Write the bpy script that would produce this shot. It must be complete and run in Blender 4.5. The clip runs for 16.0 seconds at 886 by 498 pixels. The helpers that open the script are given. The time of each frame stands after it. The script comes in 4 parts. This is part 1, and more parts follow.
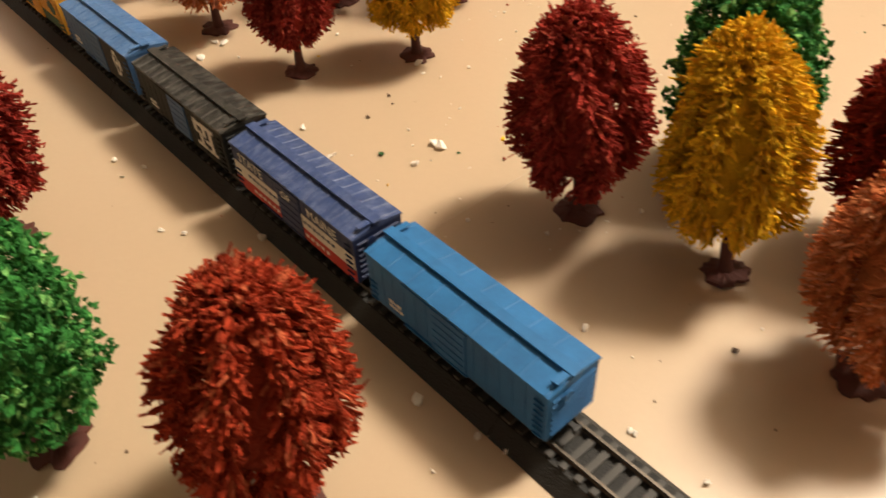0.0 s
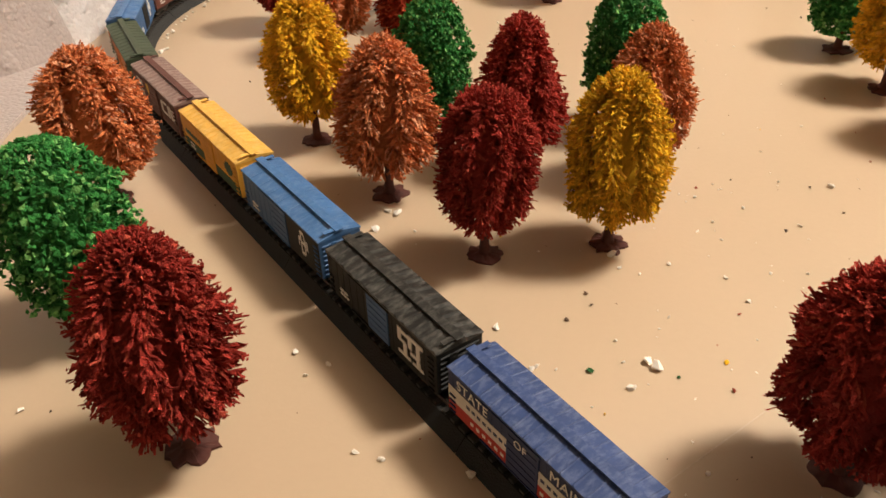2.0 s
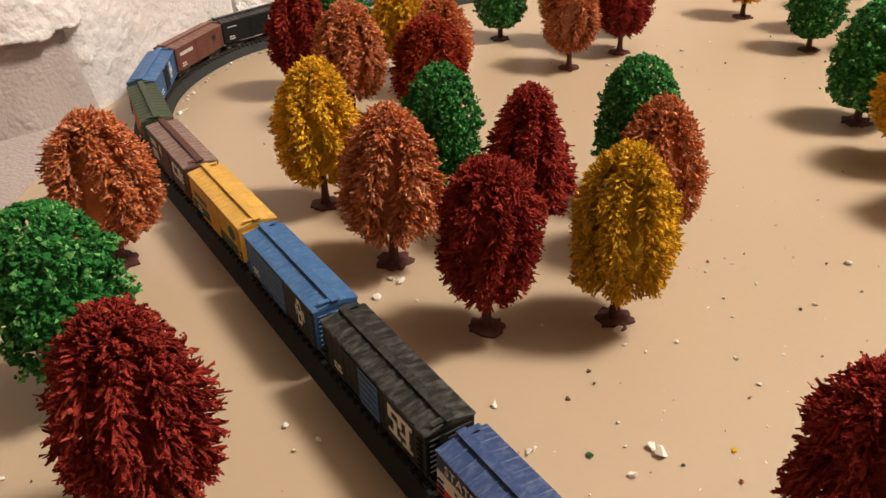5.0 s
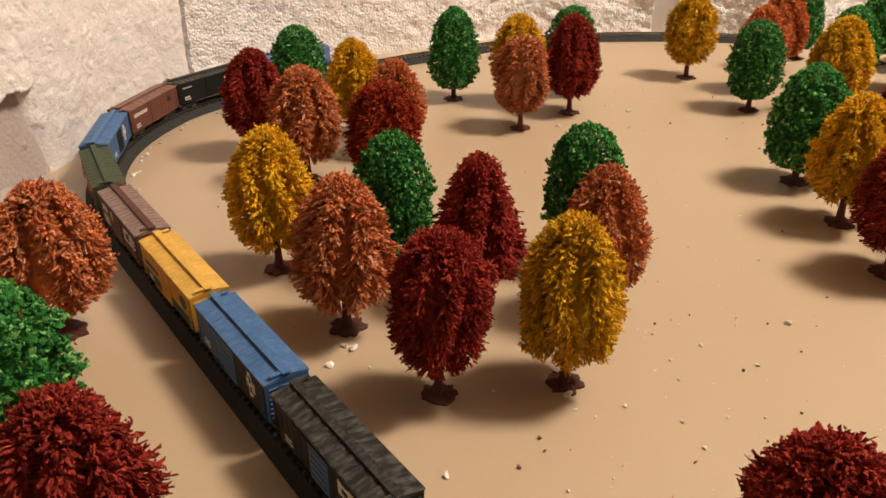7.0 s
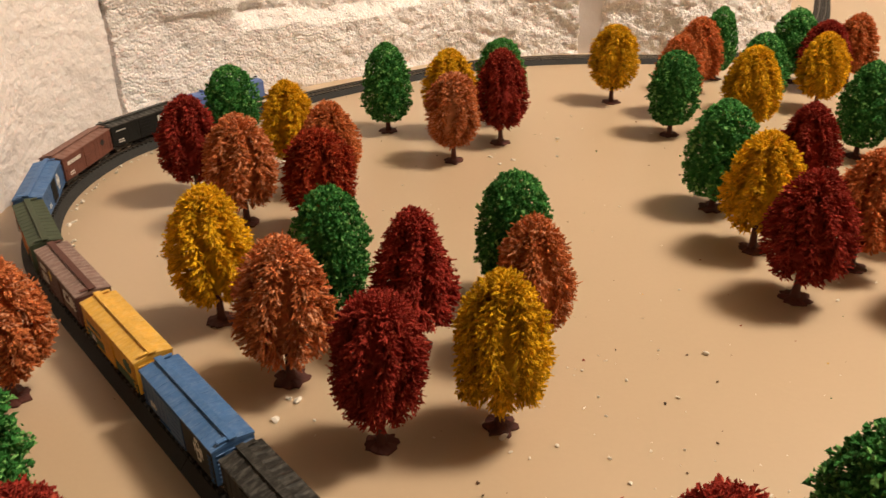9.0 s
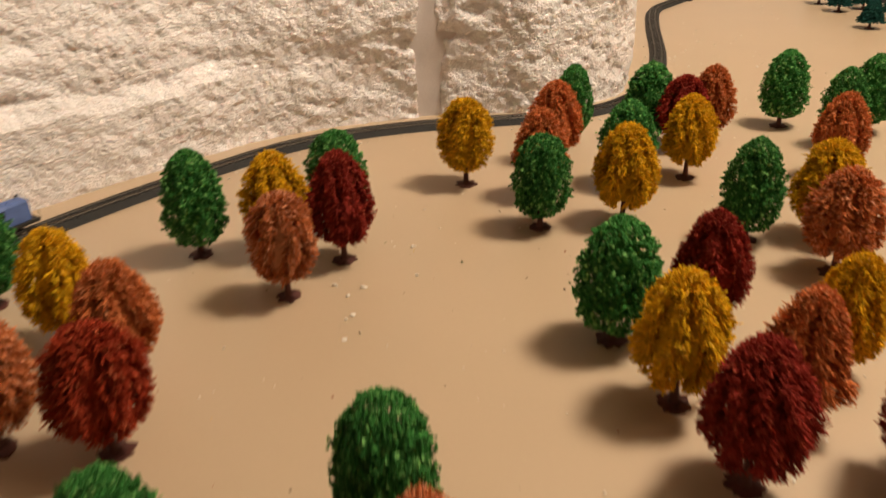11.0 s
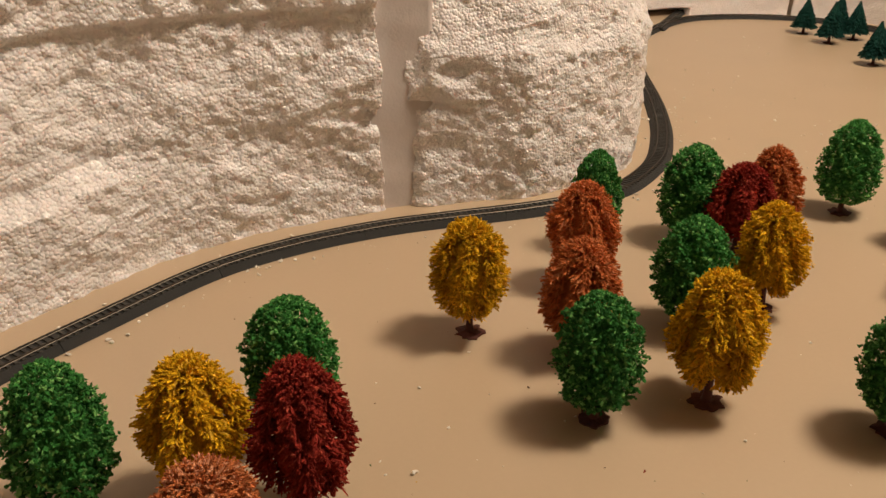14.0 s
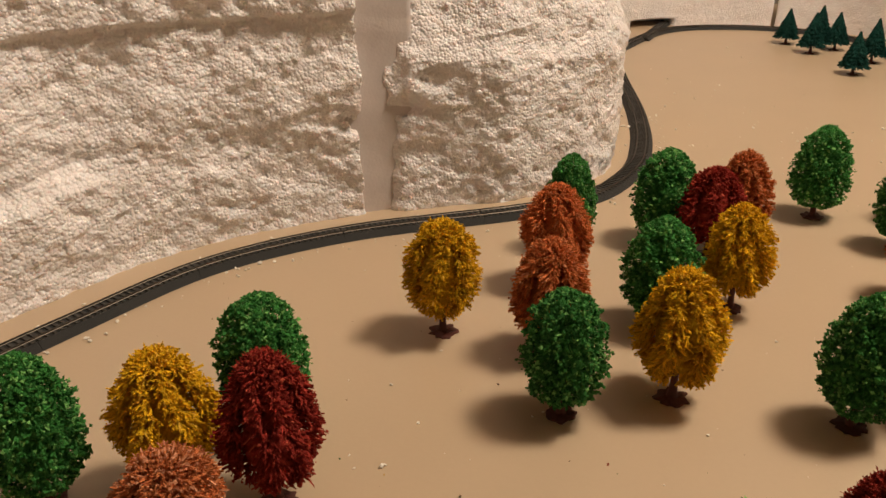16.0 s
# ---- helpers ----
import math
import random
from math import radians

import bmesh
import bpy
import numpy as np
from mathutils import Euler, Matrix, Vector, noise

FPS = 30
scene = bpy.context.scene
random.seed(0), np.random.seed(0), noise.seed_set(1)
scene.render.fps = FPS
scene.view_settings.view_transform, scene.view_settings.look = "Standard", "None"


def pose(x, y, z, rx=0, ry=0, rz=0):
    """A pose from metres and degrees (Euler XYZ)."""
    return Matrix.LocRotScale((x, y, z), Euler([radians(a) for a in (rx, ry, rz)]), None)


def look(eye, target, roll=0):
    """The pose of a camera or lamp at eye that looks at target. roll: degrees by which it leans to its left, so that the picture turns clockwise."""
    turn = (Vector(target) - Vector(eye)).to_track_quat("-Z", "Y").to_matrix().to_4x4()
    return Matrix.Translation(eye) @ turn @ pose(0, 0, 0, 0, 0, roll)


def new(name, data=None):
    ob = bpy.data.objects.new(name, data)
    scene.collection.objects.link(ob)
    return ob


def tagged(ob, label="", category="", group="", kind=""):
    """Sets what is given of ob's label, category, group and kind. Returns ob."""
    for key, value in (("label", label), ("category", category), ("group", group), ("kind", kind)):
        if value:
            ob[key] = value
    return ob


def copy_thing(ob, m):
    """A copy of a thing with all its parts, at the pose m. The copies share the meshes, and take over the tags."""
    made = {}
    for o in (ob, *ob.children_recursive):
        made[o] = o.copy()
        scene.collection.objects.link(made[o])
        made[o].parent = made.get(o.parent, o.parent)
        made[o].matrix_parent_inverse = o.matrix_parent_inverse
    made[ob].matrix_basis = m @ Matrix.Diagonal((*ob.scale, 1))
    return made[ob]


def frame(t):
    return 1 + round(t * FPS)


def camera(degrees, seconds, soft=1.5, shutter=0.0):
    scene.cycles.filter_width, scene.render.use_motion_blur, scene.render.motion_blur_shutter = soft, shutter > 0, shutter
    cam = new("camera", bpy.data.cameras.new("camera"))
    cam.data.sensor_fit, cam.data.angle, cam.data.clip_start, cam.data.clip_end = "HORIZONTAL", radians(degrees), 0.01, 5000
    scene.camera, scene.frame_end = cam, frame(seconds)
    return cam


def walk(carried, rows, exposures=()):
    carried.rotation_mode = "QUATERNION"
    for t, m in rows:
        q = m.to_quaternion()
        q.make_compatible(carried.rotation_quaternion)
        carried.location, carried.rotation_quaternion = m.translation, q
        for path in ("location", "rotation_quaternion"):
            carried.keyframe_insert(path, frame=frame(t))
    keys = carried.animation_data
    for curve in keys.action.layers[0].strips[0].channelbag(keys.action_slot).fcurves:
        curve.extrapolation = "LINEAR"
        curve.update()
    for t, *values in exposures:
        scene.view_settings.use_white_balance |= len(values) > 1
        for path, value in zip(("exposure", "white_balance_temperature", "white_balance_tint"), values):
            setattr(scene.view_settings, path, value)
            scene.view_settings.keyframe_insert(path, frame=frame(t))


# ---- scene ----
cam = camera(60.0, 16.0, 1.5, 0.45)
# seconds, eye, target, roll
PATH = [
    (0, (0.0171, 0.0193, 0.1797), (-0.0008, 0.3879, -0.1577), -2.94),
    (0.5, (-0.0123, 0.0318, 0.1813), (-0.0273, 0.4046, -0.1515), -2.30),
    (1, (-0.0312, 0.0455, 0.1878), (-0.0535, 0.4283, -0.1330), -1.70),
    (1.5, (-0.0403, 0.0607, 0.1950), (-0.0791, 0.4562, -0.1085), -1.57),
    (2, (-0.0438, 0.0686, 0.1977), (-0.0962, 0.4724, -0.0924), -1.58),
    (2.5, (-0.0448, 0.0693, 0.1978), (-0.1047, 0.4787, -0.0828), -1.44),
    (3, (-0.0438, 0.0711, 0.1984), (-0.1112, 0.4858, -0.0727), -1.29),
    (3.5, (-0.0388, 0.0779, 0.2001), (-0.1102, 0.4978, -0.0617), -1.40),
    (4, (-0.0390, 0.0777, 0.1989), (-0.1105, 0.4986, -0.0614), -1.47),
    (6.5, (-0.0276, 0.0805, 0.2001), (-0.0885, 0.5128, -0.0437), -0.79),
    (7, (-0.0308, 0.0798, 0.2096), (-0.0776, 0.5194, -0.0240), -0.43),
    (7.5, (-0.0373, 0.0698, 0.2125), (-0.0744, 0.5112, -0.0194), 0.48),
    (8, (-0.0287, 0.0650, 0.2158), (-0.0603, 0.5073, -0.0151), 0.56),
    (8.2, (-0.0271, 0.0676, 0.2216), (-0.0568, 0.5092, -0.0110), 0.25),
    (10.3, (-0.0244, 0.1180, 0.2478), (0.0226, 0.5593, 0.0174), -0.82),
    (10.5, (-0.0196, 0.1411, 0.2503), (0.0378, 0.5814, 0.0203), -0.81),
    (11, (-0.0170, 0.2316, 0.2615), (0.0710, 0.6692, 0.0361), -0.85),
    (11.5, (-0.0513, 0.3354, 0.2641), (0.0734, 0.7665, 0.0437), -0.57),
    (12, (-0.0581, 0.3902, 0.2708), (0.0812, 0.8138, 0.0446), -0.86),
    (12.5, (-0.0411, 0.4240, 0.2653), (0.0922, 0.8489, 0.0379), -1.04),
    (13, (-0.0257, 0.4479, 0.2601), (0.1057, 0.8749, 0.0357), -0.86),
    (13.5, (-0.0149, 0.4635, 0.2704), (0.1164, 0.8910, 0.0468), -0.55),
    (14, (-0.0074, 0.4634, 0.2689), (0.1236, 0.8920, 0.0473), -0.41),
    (14.5, (-0.0076, 0.4585, 0.2707), (0.1245, 0.8871, 0.0495), -0.27),
    (15, (-0.0032, 0.4559, 0.2672), (0.1295, 0.8853, 0.0482), -0.27),
    (15.5, (0.0003, 0.4518, 0.2669), (0.1344, 0.8816, 0.0496), -0.20),
    (16, (0.0022, 0.4488, 0.2669), (0.1376, 0.8793, 0.0515), -0.14),
]
# seconds, stops, kelvin, tint
EXPOSURES = [(0.0, 1.02, 5920, 5), (2.0, 0.94, 5620, 6), (4.0, 0.75, 5470, 6), (6.5, 0.62, 5640, 7), (7.4, 0.56, 6150, 9), (8.2, 0.56, 6170, 8), (10.3, 0.40, 6260, 8), (11.0, 0.24, 6250, 8), (11.5, 0.03, 6240, 8), (16.0, -0.07, 6200, 9)]
walk(cam, [(t, look(eye, target, roll)) for t, eye, target, roll in PATH], EXPOSURES)
# ---- light ----
world = bpy.data.worlds.new("room_air")
world.use_nodes = True
world.node_tree.nodes["Background"].inputs[0].default_value = (1.0, 0.80, 0.62, 1)
world.node_tree.nodes["Background"].inputs[1].default_value = 0.004
scene.world = world
bulb = bpy.data.lights.new("ceiling_bulb", "POINT")
bulb.energy, bulb.color, bulb.shadow_soft_size = 104.0, (1.0, 0.82, 0.63), 0.185
new("ceiling_bulb", bulb).location = (0.96, 0.645, 1.58)


# ---- materials ----
def material(name, color, rough=0.6, metal=0.0, grain=0.0, size=400.0, vary=0.0, island=0.0, bump=0.0, bump_size=900.0, stain=0.0, stain_size=30.0, coat=0.0):
    """A principled surface: fine grain, broad stains, change from thing to thing and from island to island, fine relief."""
    m = bpy.data.materials.new(name)
    m.use_nodes = True
    nt = m.node_tree
    bsdf = nt.nodes["Principled BSDF"]
    bsdf.inputs["Roughness"].default_value = rough
    bsdf.inputs["Metallic"].default_value = metal
    bsdf.inputs["Coat Weight"].default_value = coat
    coord = nt.nodes.new("ShaderNodeTexCoord")

    def noise_at(scale, detail):
        n = nt.nodes.new("ShaderNodeTexNoise")
        n.inputs["Scale"].default_value, n.inputs["Detail"].default_value = scale, detail
        nt.links.new(coord.outputs["Object"], n.inputs["Vector"])
        return n.outputs["Fac"]

    hsv = nt.nodes.new("ShaderNodeHueSaturation")
    hsv.inputs["Color"].default_value = (*color, 1)
    total = None
    for source, amount in ((noise_at(size, 4) if grain else None, grain), (noise_at(stain_size, 3) if stain else None, stain),
                           (nt.nodes.new("ShaderNodeObjectInfo").outputs["Random"] if vary else None, vary),
                           (nt.nodes.new("ShaderNodeNewGeometry").outputs["Random Per Island"] if island else None, island)):
        if source is None:
            continue
        mr = nt.nodes.new("ShaderNodeMapRange")
        mr.inputs["To Min"].default_value, mr.inputs["To Max"].default_value = -amount, amount
        nt.links.new(source, mr.inputs["Value"])
        if total is None:
            total = mr.outputs["Result"]
        else:
            add = nt.nodes.new("ShaderNodeMath")
            nt.links.new(total, add.inputs[0]), nt.links.new(mr.outputs["Result"], add.inputs[1])
            total = add.outputs[0]
    if total is not None:
        one = nt.nodes.new("ShaderNodeMath")
        one.inputs[1].default_value = 1.0
        nt.links.new(total, one.inputs[0])
        nt.links.new(one.outputs[0], hsv.inputs["Value"])
    nt.links.new(hsv.outputs["Color"], bsdf.inputs["Base Color"])
    if bump:
        b = nt.nodes.new("ShaderNodeBump")
        b.inputs["Strength"].default_value, b.inputs["Distance"].default_value = bump, 0.001
        nt.links.new(noise_at(bump_size, 3), b.inputs["Height"])
        nt.links.new(b.outputs["Normal"], bsdf.inputs["Normal"])
    return m


def foam_material(name, beads, tone=(0.83, 0.775, 0.755), cell=400.0):
    """White bead foam: round beads pressed together, each standing out a little more or less than the next."""
    m = material(name, tone, rough=0.28, grain=0.05, size=120, stain=0.06, stain_size=26)
    nt = m.node_tree
    bsdf, coord = nt.nodes["Principled BSDF"], nt.nodes.new("ShaderNodeTexCoord")
    bsdf.inputs["Subsurface Weight"].default_value, bsdf.inputs["Subsurface Scale"].default_value = 0.35, 0.0015
    bsdf.inputs["Subsurface Radius"].default_value = (1.0, 0.8, 0.7)
    cells, square, fall, dome, split, tall, proud = (nt.nodes.new(k) for k in ("ShaderNodeTexVoronoi", *["ShaderNodeMath"] * 3, "ShaderNodeSeparateColor", *["ShaderNodeMath"] * 2))
    cells.inputs["Scale"].default_value = cell
    # a rounded bead in the middle of each cell, with open joints between them
    square.operation, square.inputs[1].default_value = "POWER", 2.0
    fall.operation, fall.inputs[1].default_value, fall.inputs[2].default_value, fall.use_clamp = "MULTIPLY_ADD", -1.7, 1.0, True
    dome.operation, dome.inputs[1].default_value = "POWER", 0.7
    nt.links.new(coord.outputs["Object"], cells.inputs["Vector"])
    nt.links.new(cells.outputs["Distance"], square.inputs[0]), nt.links.new(square.outputs[0], fall.inputs[0]), nt.links.new(fall.outputs[0], dome.inputs[0])
    nt.links.new(cells.outputs["Color"], split.inputs["Color"])
    tall.operation, tall.inputs[1].default_value, tall.inputs[2].default_value = "MULTIPLY_ADD", 0.8, 0.5
    nt.links.new(split.outputs["Red"], tall.inputs[0])
    proud.operation = "MULTIPLY"
    nt.links.new(dome.outputs[0], proud.inputs[0]), nt.links.new(tall.outputs[0], proud.inputs[1])
    b = nt.nodes.new("ShaderNodeBump")
    b.inputs["Strength"].default_value, b.inputs["Distance"].default_value = beads, 0.0022
    nt.links.new(proud.outputs[0], b.inputs["Height"])
    nt.links.new(b.outputs["Normal"], bsdf.inputs["Normal"])
    return m


def crown_material(name, color, light_color, share, rough=0.9, shine=0.08):
    """Foliage: tufts change in tone one by one, a few get a lighter colour for dust and painted-in highlights, and
    trees differ a little.
    """
    m = material(name, color, rough=rough, grain=0.22, size=260, vary=0.10, island=0.34, bump=1.0, bump_size=1700)
    nt = m.node_tree
    bsdf = nt.nodes["Principled BSDF"]
    bsdf.inputs["Specular IOR Level"].default_value = shine
    bsdf.inputs["Sheen Weight"].default_value, bsdf.inputs["Sheen Roughness"].default_value = 0.15, 0.5
    bsdf.inputs["Sheen Tint"].default_value = (*[min(1.0, 1.6 * c + 0.1) for c in color], 1)
    base = bsdf.inputs["Base Color"].links[0].from_socket
    geo, step, mix = nt.nodes.new("ShaderNodeNewGeometry"), nt.nodes.new("ShaderNodeMath"), nt.nodes.new("ShaderNodeMix")
    # this share of tufts carries painted highlights and pale dust in its colour
    step.operation, step.inputs[1].default_value = "GREATER_THAN", 1 - share
    mix.data_type = "RGBA"
    mix.inputs["B"].default_value = (*light_color, 1)
    nt.links.new(geo.outputs["Random Per Island"], step.inputs[0])
    nt.links.new(step.outputs[0], mix.inputs["Factor"])
    nt.links.new(base, mix.inputs["A"])
    nt.links.new(mix.outputs["Result"], bsdf.inputs["Base Color"])
    return m


TAN = material("tan_painted_board", (0.50, 0.375, 0.245), rough=0.40, grain=0.025, size=300, stain=0.05, stain_size=9, bump=0.05, bump_size=500)
TAN.node_tree.nodes["Principled BSDF"].inputs["Specular IOR Level"].default_value = 0.85
FOAM = foam_material("cut_foam", 0.60, (0.895, 0.84, 0.82))
FOAM_SOFT = foam_material("soft_cut_foam", 0.24, cell=430.0)
# smooth filler foam; the shade in the gap is put into its darker tone
FOAM_GAP_SHADED = foam_material("shaded_gap_foam", 0.06, (0.66, 0.60, 0.57))
# pinkish skin of the same foam, with the flat face's shade in its tone
FOAM_SKIN_SHADED = foam_material("shaded_foam_skin", 0.26, (0.48, 0.41, 0.38))
BALLAST = material("dark_roadbed", (0.021, 0.0205, 0.019), rough=0.8, grain=0.35, size=1500, bump=0.5, bump_size=1600, stain=0.15, stain_size=60)
SLEEPER = material("dark_sleeper", (0.042, 0.038, 0.033), rough=0.6, grain=0.2, size=900, vary=0.2)
RAIL = material("nickel_rail", (0.115, 0.098, 0.080), rough=0.46, metal=1.0, grain=0.1, size=300)
BLACK = material("black_plastic", (0.015, 0.014, 0.013), rough=0.5, grain=0.2, size=700)
STEEL = material("wheel_steel", (0.30, 0.27, 0.24), rough=0.35, metal=1.0)
GLASS_DARK = material("dark_window", (0.012, 0.012, 0.013), rough=0.15)
WHITE_INK = material("white_ink", (0.72, 0.69, 0.63), rough=0.55, grain=0.08, size=1500)
YELLOW_INK = material("yellow_ink", (0.72, 0.47, 0.05), rough=0.55)
GREEN_INK = material("green_ink", (0.03, 0.10, 0.05), rough=0.55)
BLACK_INK = material("black_ink", (0.014, 0.013, 0.013), rough=0.5)


def paint(name, color, rough=0.5):
    m = material(name, color, rough=rough + 0.12, grain=0.14, size=700, stain=0.34, stain_size=110, bump=0.10, bump_size=1500)
    m.node_tree.nodes["Principled BSDF"].inputs["Specular IOR Level"].default_value = 0.3
    return m


def weathered(name, color, dust, amount, rough=0.5):
    """Old paint whose raised spots are rubbed and dusty: pale patches and streaks over the base colour."""
    m = paint(name, color, rough)
    nt = m.node_tree
    bsdf = nt.nodes["Principled BSDF"]
    base = bsdf.inputs["Base Color"].links[0].from_socket
    coord, stretch, patches, pick, mix = (nt.nodes.new(k) for k in ("ShaderNodeTexCoord", "ShaderNodeMapping", "ShaderNodeTexNoise", "ShaderNodeMapRange", "ShaderNodeMix"))
    stretch.inputs["Scale"].default_value = (1.0, 0.45, 1.0)
    patches.inputs["Scale"].default_value, patches.inputs["Detail"].default_value, patches.inputs["Roughness"].default_value = 420, 6, 0.7
    pick.inputs["From Min"].default_value, pick.inputs["From Max"].default_value, pick.inputs["To Max"].default_value = 0.46, 0.72, amount
    mix.data_type = "RGBA"
    mix.inputs["B"].default_value = (*dust, 1)
    nt.links.new(coord.outputs["Object"], stretch.inputs["Vector"]), nt.links.new(stretch.outputs["Vector"], patches.inputs["Vector"])
    nt.links.new(patches.outputs["Fac"], pick.inputs["Value"]), nt.links.new(pick.outputs["Result"], mix.inputs["Factor"])
    nt.links.new(base, mix.inputs["A"]), nt.links.new(mix.outputs["Result"], bsdf.inputs["Base Color"])
    return m


TRUNK = material("brown_plastic", (0.090, 0.024, 0.015), rough=0.7, grain=0.2, size=500, vary=0.15, bump=0.3, bump_size=500)
CROWNS = {
    "dark red": crown_material("dark_red_foliage", (0.340, 0.037, 0.024), (0.50, 0.085, 0.048), 0.08),
    "red": crown_material("brick_red_foliage", (0.390, 0.048, 0.017), (0.52, 0.12, 0.050), 0.10),
    "rust": crown_material("rust_foliage", (0.67, 0.200, 0.062), (0.78, 0.32, 0.14), 0.10),
    "orange": crown_material("orange_foliage", (0.66, 0.208, 0.070), (0.82, 0.38, 0.20), 0.20),
    "yellow": crown_material("mustard_foliage", (0.84, 0.480, 0.011), (0.94, 0.56, 0.05), 0.08),
    "green": crown_material("green_foliage", (0.046, 0.205, 0.038), (0.21, 0.49, 0.13), 0.16, rough=0.6, shine=0.12),
    "pine": crown_material("pine_foliage", (0.010, 0.050, 0.040), (0.02, 0.08, 0.06), 0.05),
}
# for walls and ceiling out of view; kept dull so little fill light bounces
PLASTER = material("unseen_room_plaster", (0.33, 0.285, 0.235), rough=0.9, grain=0.03, size=60)
WOOD = material("wood_floor", (0.22, 0.13, 0.07), rough=0.5, grain=0.2, size=40)


# ---- mesh tools ----
def mesh_object(name, data, mat, parent=None, label=""):
    if mat:
        data.materials.append(mat)
    ob = new(name, data)
    ob.parent = parent
    return tagged(ob, label)


def part(name, bm, mat, parent=None, label="", smooth=False):
    """Links a bmesh as one mesh object, as a thing or under one."""
    me = bpy.data.meshes.new(name)
    bm.to_mesh(me)
    bm.free()
    if smooth:
        me.polygons.foreach_set("use_smooth", [True] * len(me.polygons))
    return mesh_object(name, me, mat, parent, label)


def box(bm, x0, y0, z0, x1, y1, z1, bevel=0.0):
    verts = bmesh.ops.create_cube(bm, size=1.0, matrix=Matrix.LocRotScale(((x0 + x1) / 2, (y0 + y1) / 2, (z0 + z1) / 2), None, (x1 - x0, y1 - y0, z1 - z0)))["verts"]
    if bevel:
        edges = {e for v in verts for e in v.link_edges}
        bmesh.ops.bevel(bm, geom=list(edges), offset=bevel, segments=2, affect="EDGES", profile=0.6)
    return bm


def boxes(*sizes, bevel=0.0):
    bm = bmesh.new()
    for s in sizes:
        box(bm, *s, bevel=bevel)
    return bm


def rod(bm, a, b, r, r2=None, segments=8):
    a, b = Vector(a), Vector(b)
    turn = (b - a).to_track_quat("Z", "Y").to_matrix().to_4x4()
    bmesh.ops.create_cone(bm, cap_ends=True, segments=segments, radius1=r, radius2=r if r2 is None else r2, depth=(b - a).length,
                          matrix=Matrix.Translation((a + b) / 2) @ turn)
    return bm


def prism(profile, x0, x1):
    """A closed outline in y and z, drawn along x."""
    bm = bmesh.new()
    ends = [[bm.verts.new((x, y, z)) for y, z in profile] for x in (x0, x1)]
    n = len(profile)
    for i in range(n):
        bm.faces.new((ends[0][i], ends[0][(i + 1) % n], ends[1][(i + 1) % n], ends[1][i]))
    bm.faces.new(ends[0][::-1]), bm.faces.new(ends[1])
    bmesh.ops.recalc_face_normals(bm, faces=bm.faces)
    return bm


def grid_mesh(name, points, smooth=True):
    """A sheet from an array of rows and columns of points."""
    rows, cols = points.shape[:2]
    k = np.arange(rows * cols).reshape(rows, cols)
    quads = np.stack([k[:-1, :-1], k[1:, :-1], k[1:, 1:], k[:-1, 1:]], -1).reshape(-1, 4)
    return solid_mesh(name, points.reshape(-1, 3), quads, smooth)


def solid_mesh(name, verts, faces, smooth=False):
    """A mesh from arrays of places and of faces that all have the same number of corners."""
    me = bpy.data.meshes.new(name)
    n, sides = faces.shape
    me.vertices.add(len(verts)), me.loops.add(n * sides), me.polygons.add(n)
    me.vertices.foreach_set("co", verts.astype(np.float32).ravel())
    me.loops.foreach_set("vertex_index", faces.astype(np.int32).ravel())
    me.polygons.foreach_set("loop_start", np.arange(0, n * sides, sides, dtype=np.int32))
    me.polygons.foreach_set("use_smooth", np.full(n, smooth))
    me.update(calc_edges=True)
    me.validate()
    return me


# ---- smooth lattice noise ----
def value_noise(x, y, seed):
    rng = np.random.RandomState(seed)
    table = rng.rand(256, 256)
    xi, yi = np.floor(x).astype(int), np.floor(y).astype(int)
    fx, fy = x - xi, y - yi
    fx, fy = fx * fx * (3 - 2 * fx), fy * fy * (3 - 2 * fy)
    at = lambda i, j: table[(xi + i) % 256, (yi + j) % 256]
    return (at(0, 0) * (1 - fx) + at(1, 0) * fx) * (1 - fy) + (at(0, 1) * (1 - fx) + at(1, 1) * fx) * fy - 0.5


def bead_noise(x, y, seed):
    """1 in the middle of a bead, 0 at its rim."""
    rng = np.random.RandomState(seed)
    jx, jy, jr = rng.rand(256, 256), rng.rand(256, 256), 0.15 + 0.85 * rng.rand(256, 256)
    xi, yi = np.floor(x).astype(int), np.floor(y).astype(int)
    best = np.zeros_like(x)
    for i in (-1, 0, 1):
        for j in (-1, 0, 1):
            a, b = (xi + i) % 256, (yi + j) % 256
            d = np.hypot(xi + i + jx[a, b] - x, yi + j + jy[a, b] - y) / (0.38 + 0.30 * jr[a, b])
            best = np.maximum(best, np.clip(1 - d * d, 0, 1) ** 0.7 * jr[a, b])
    return best


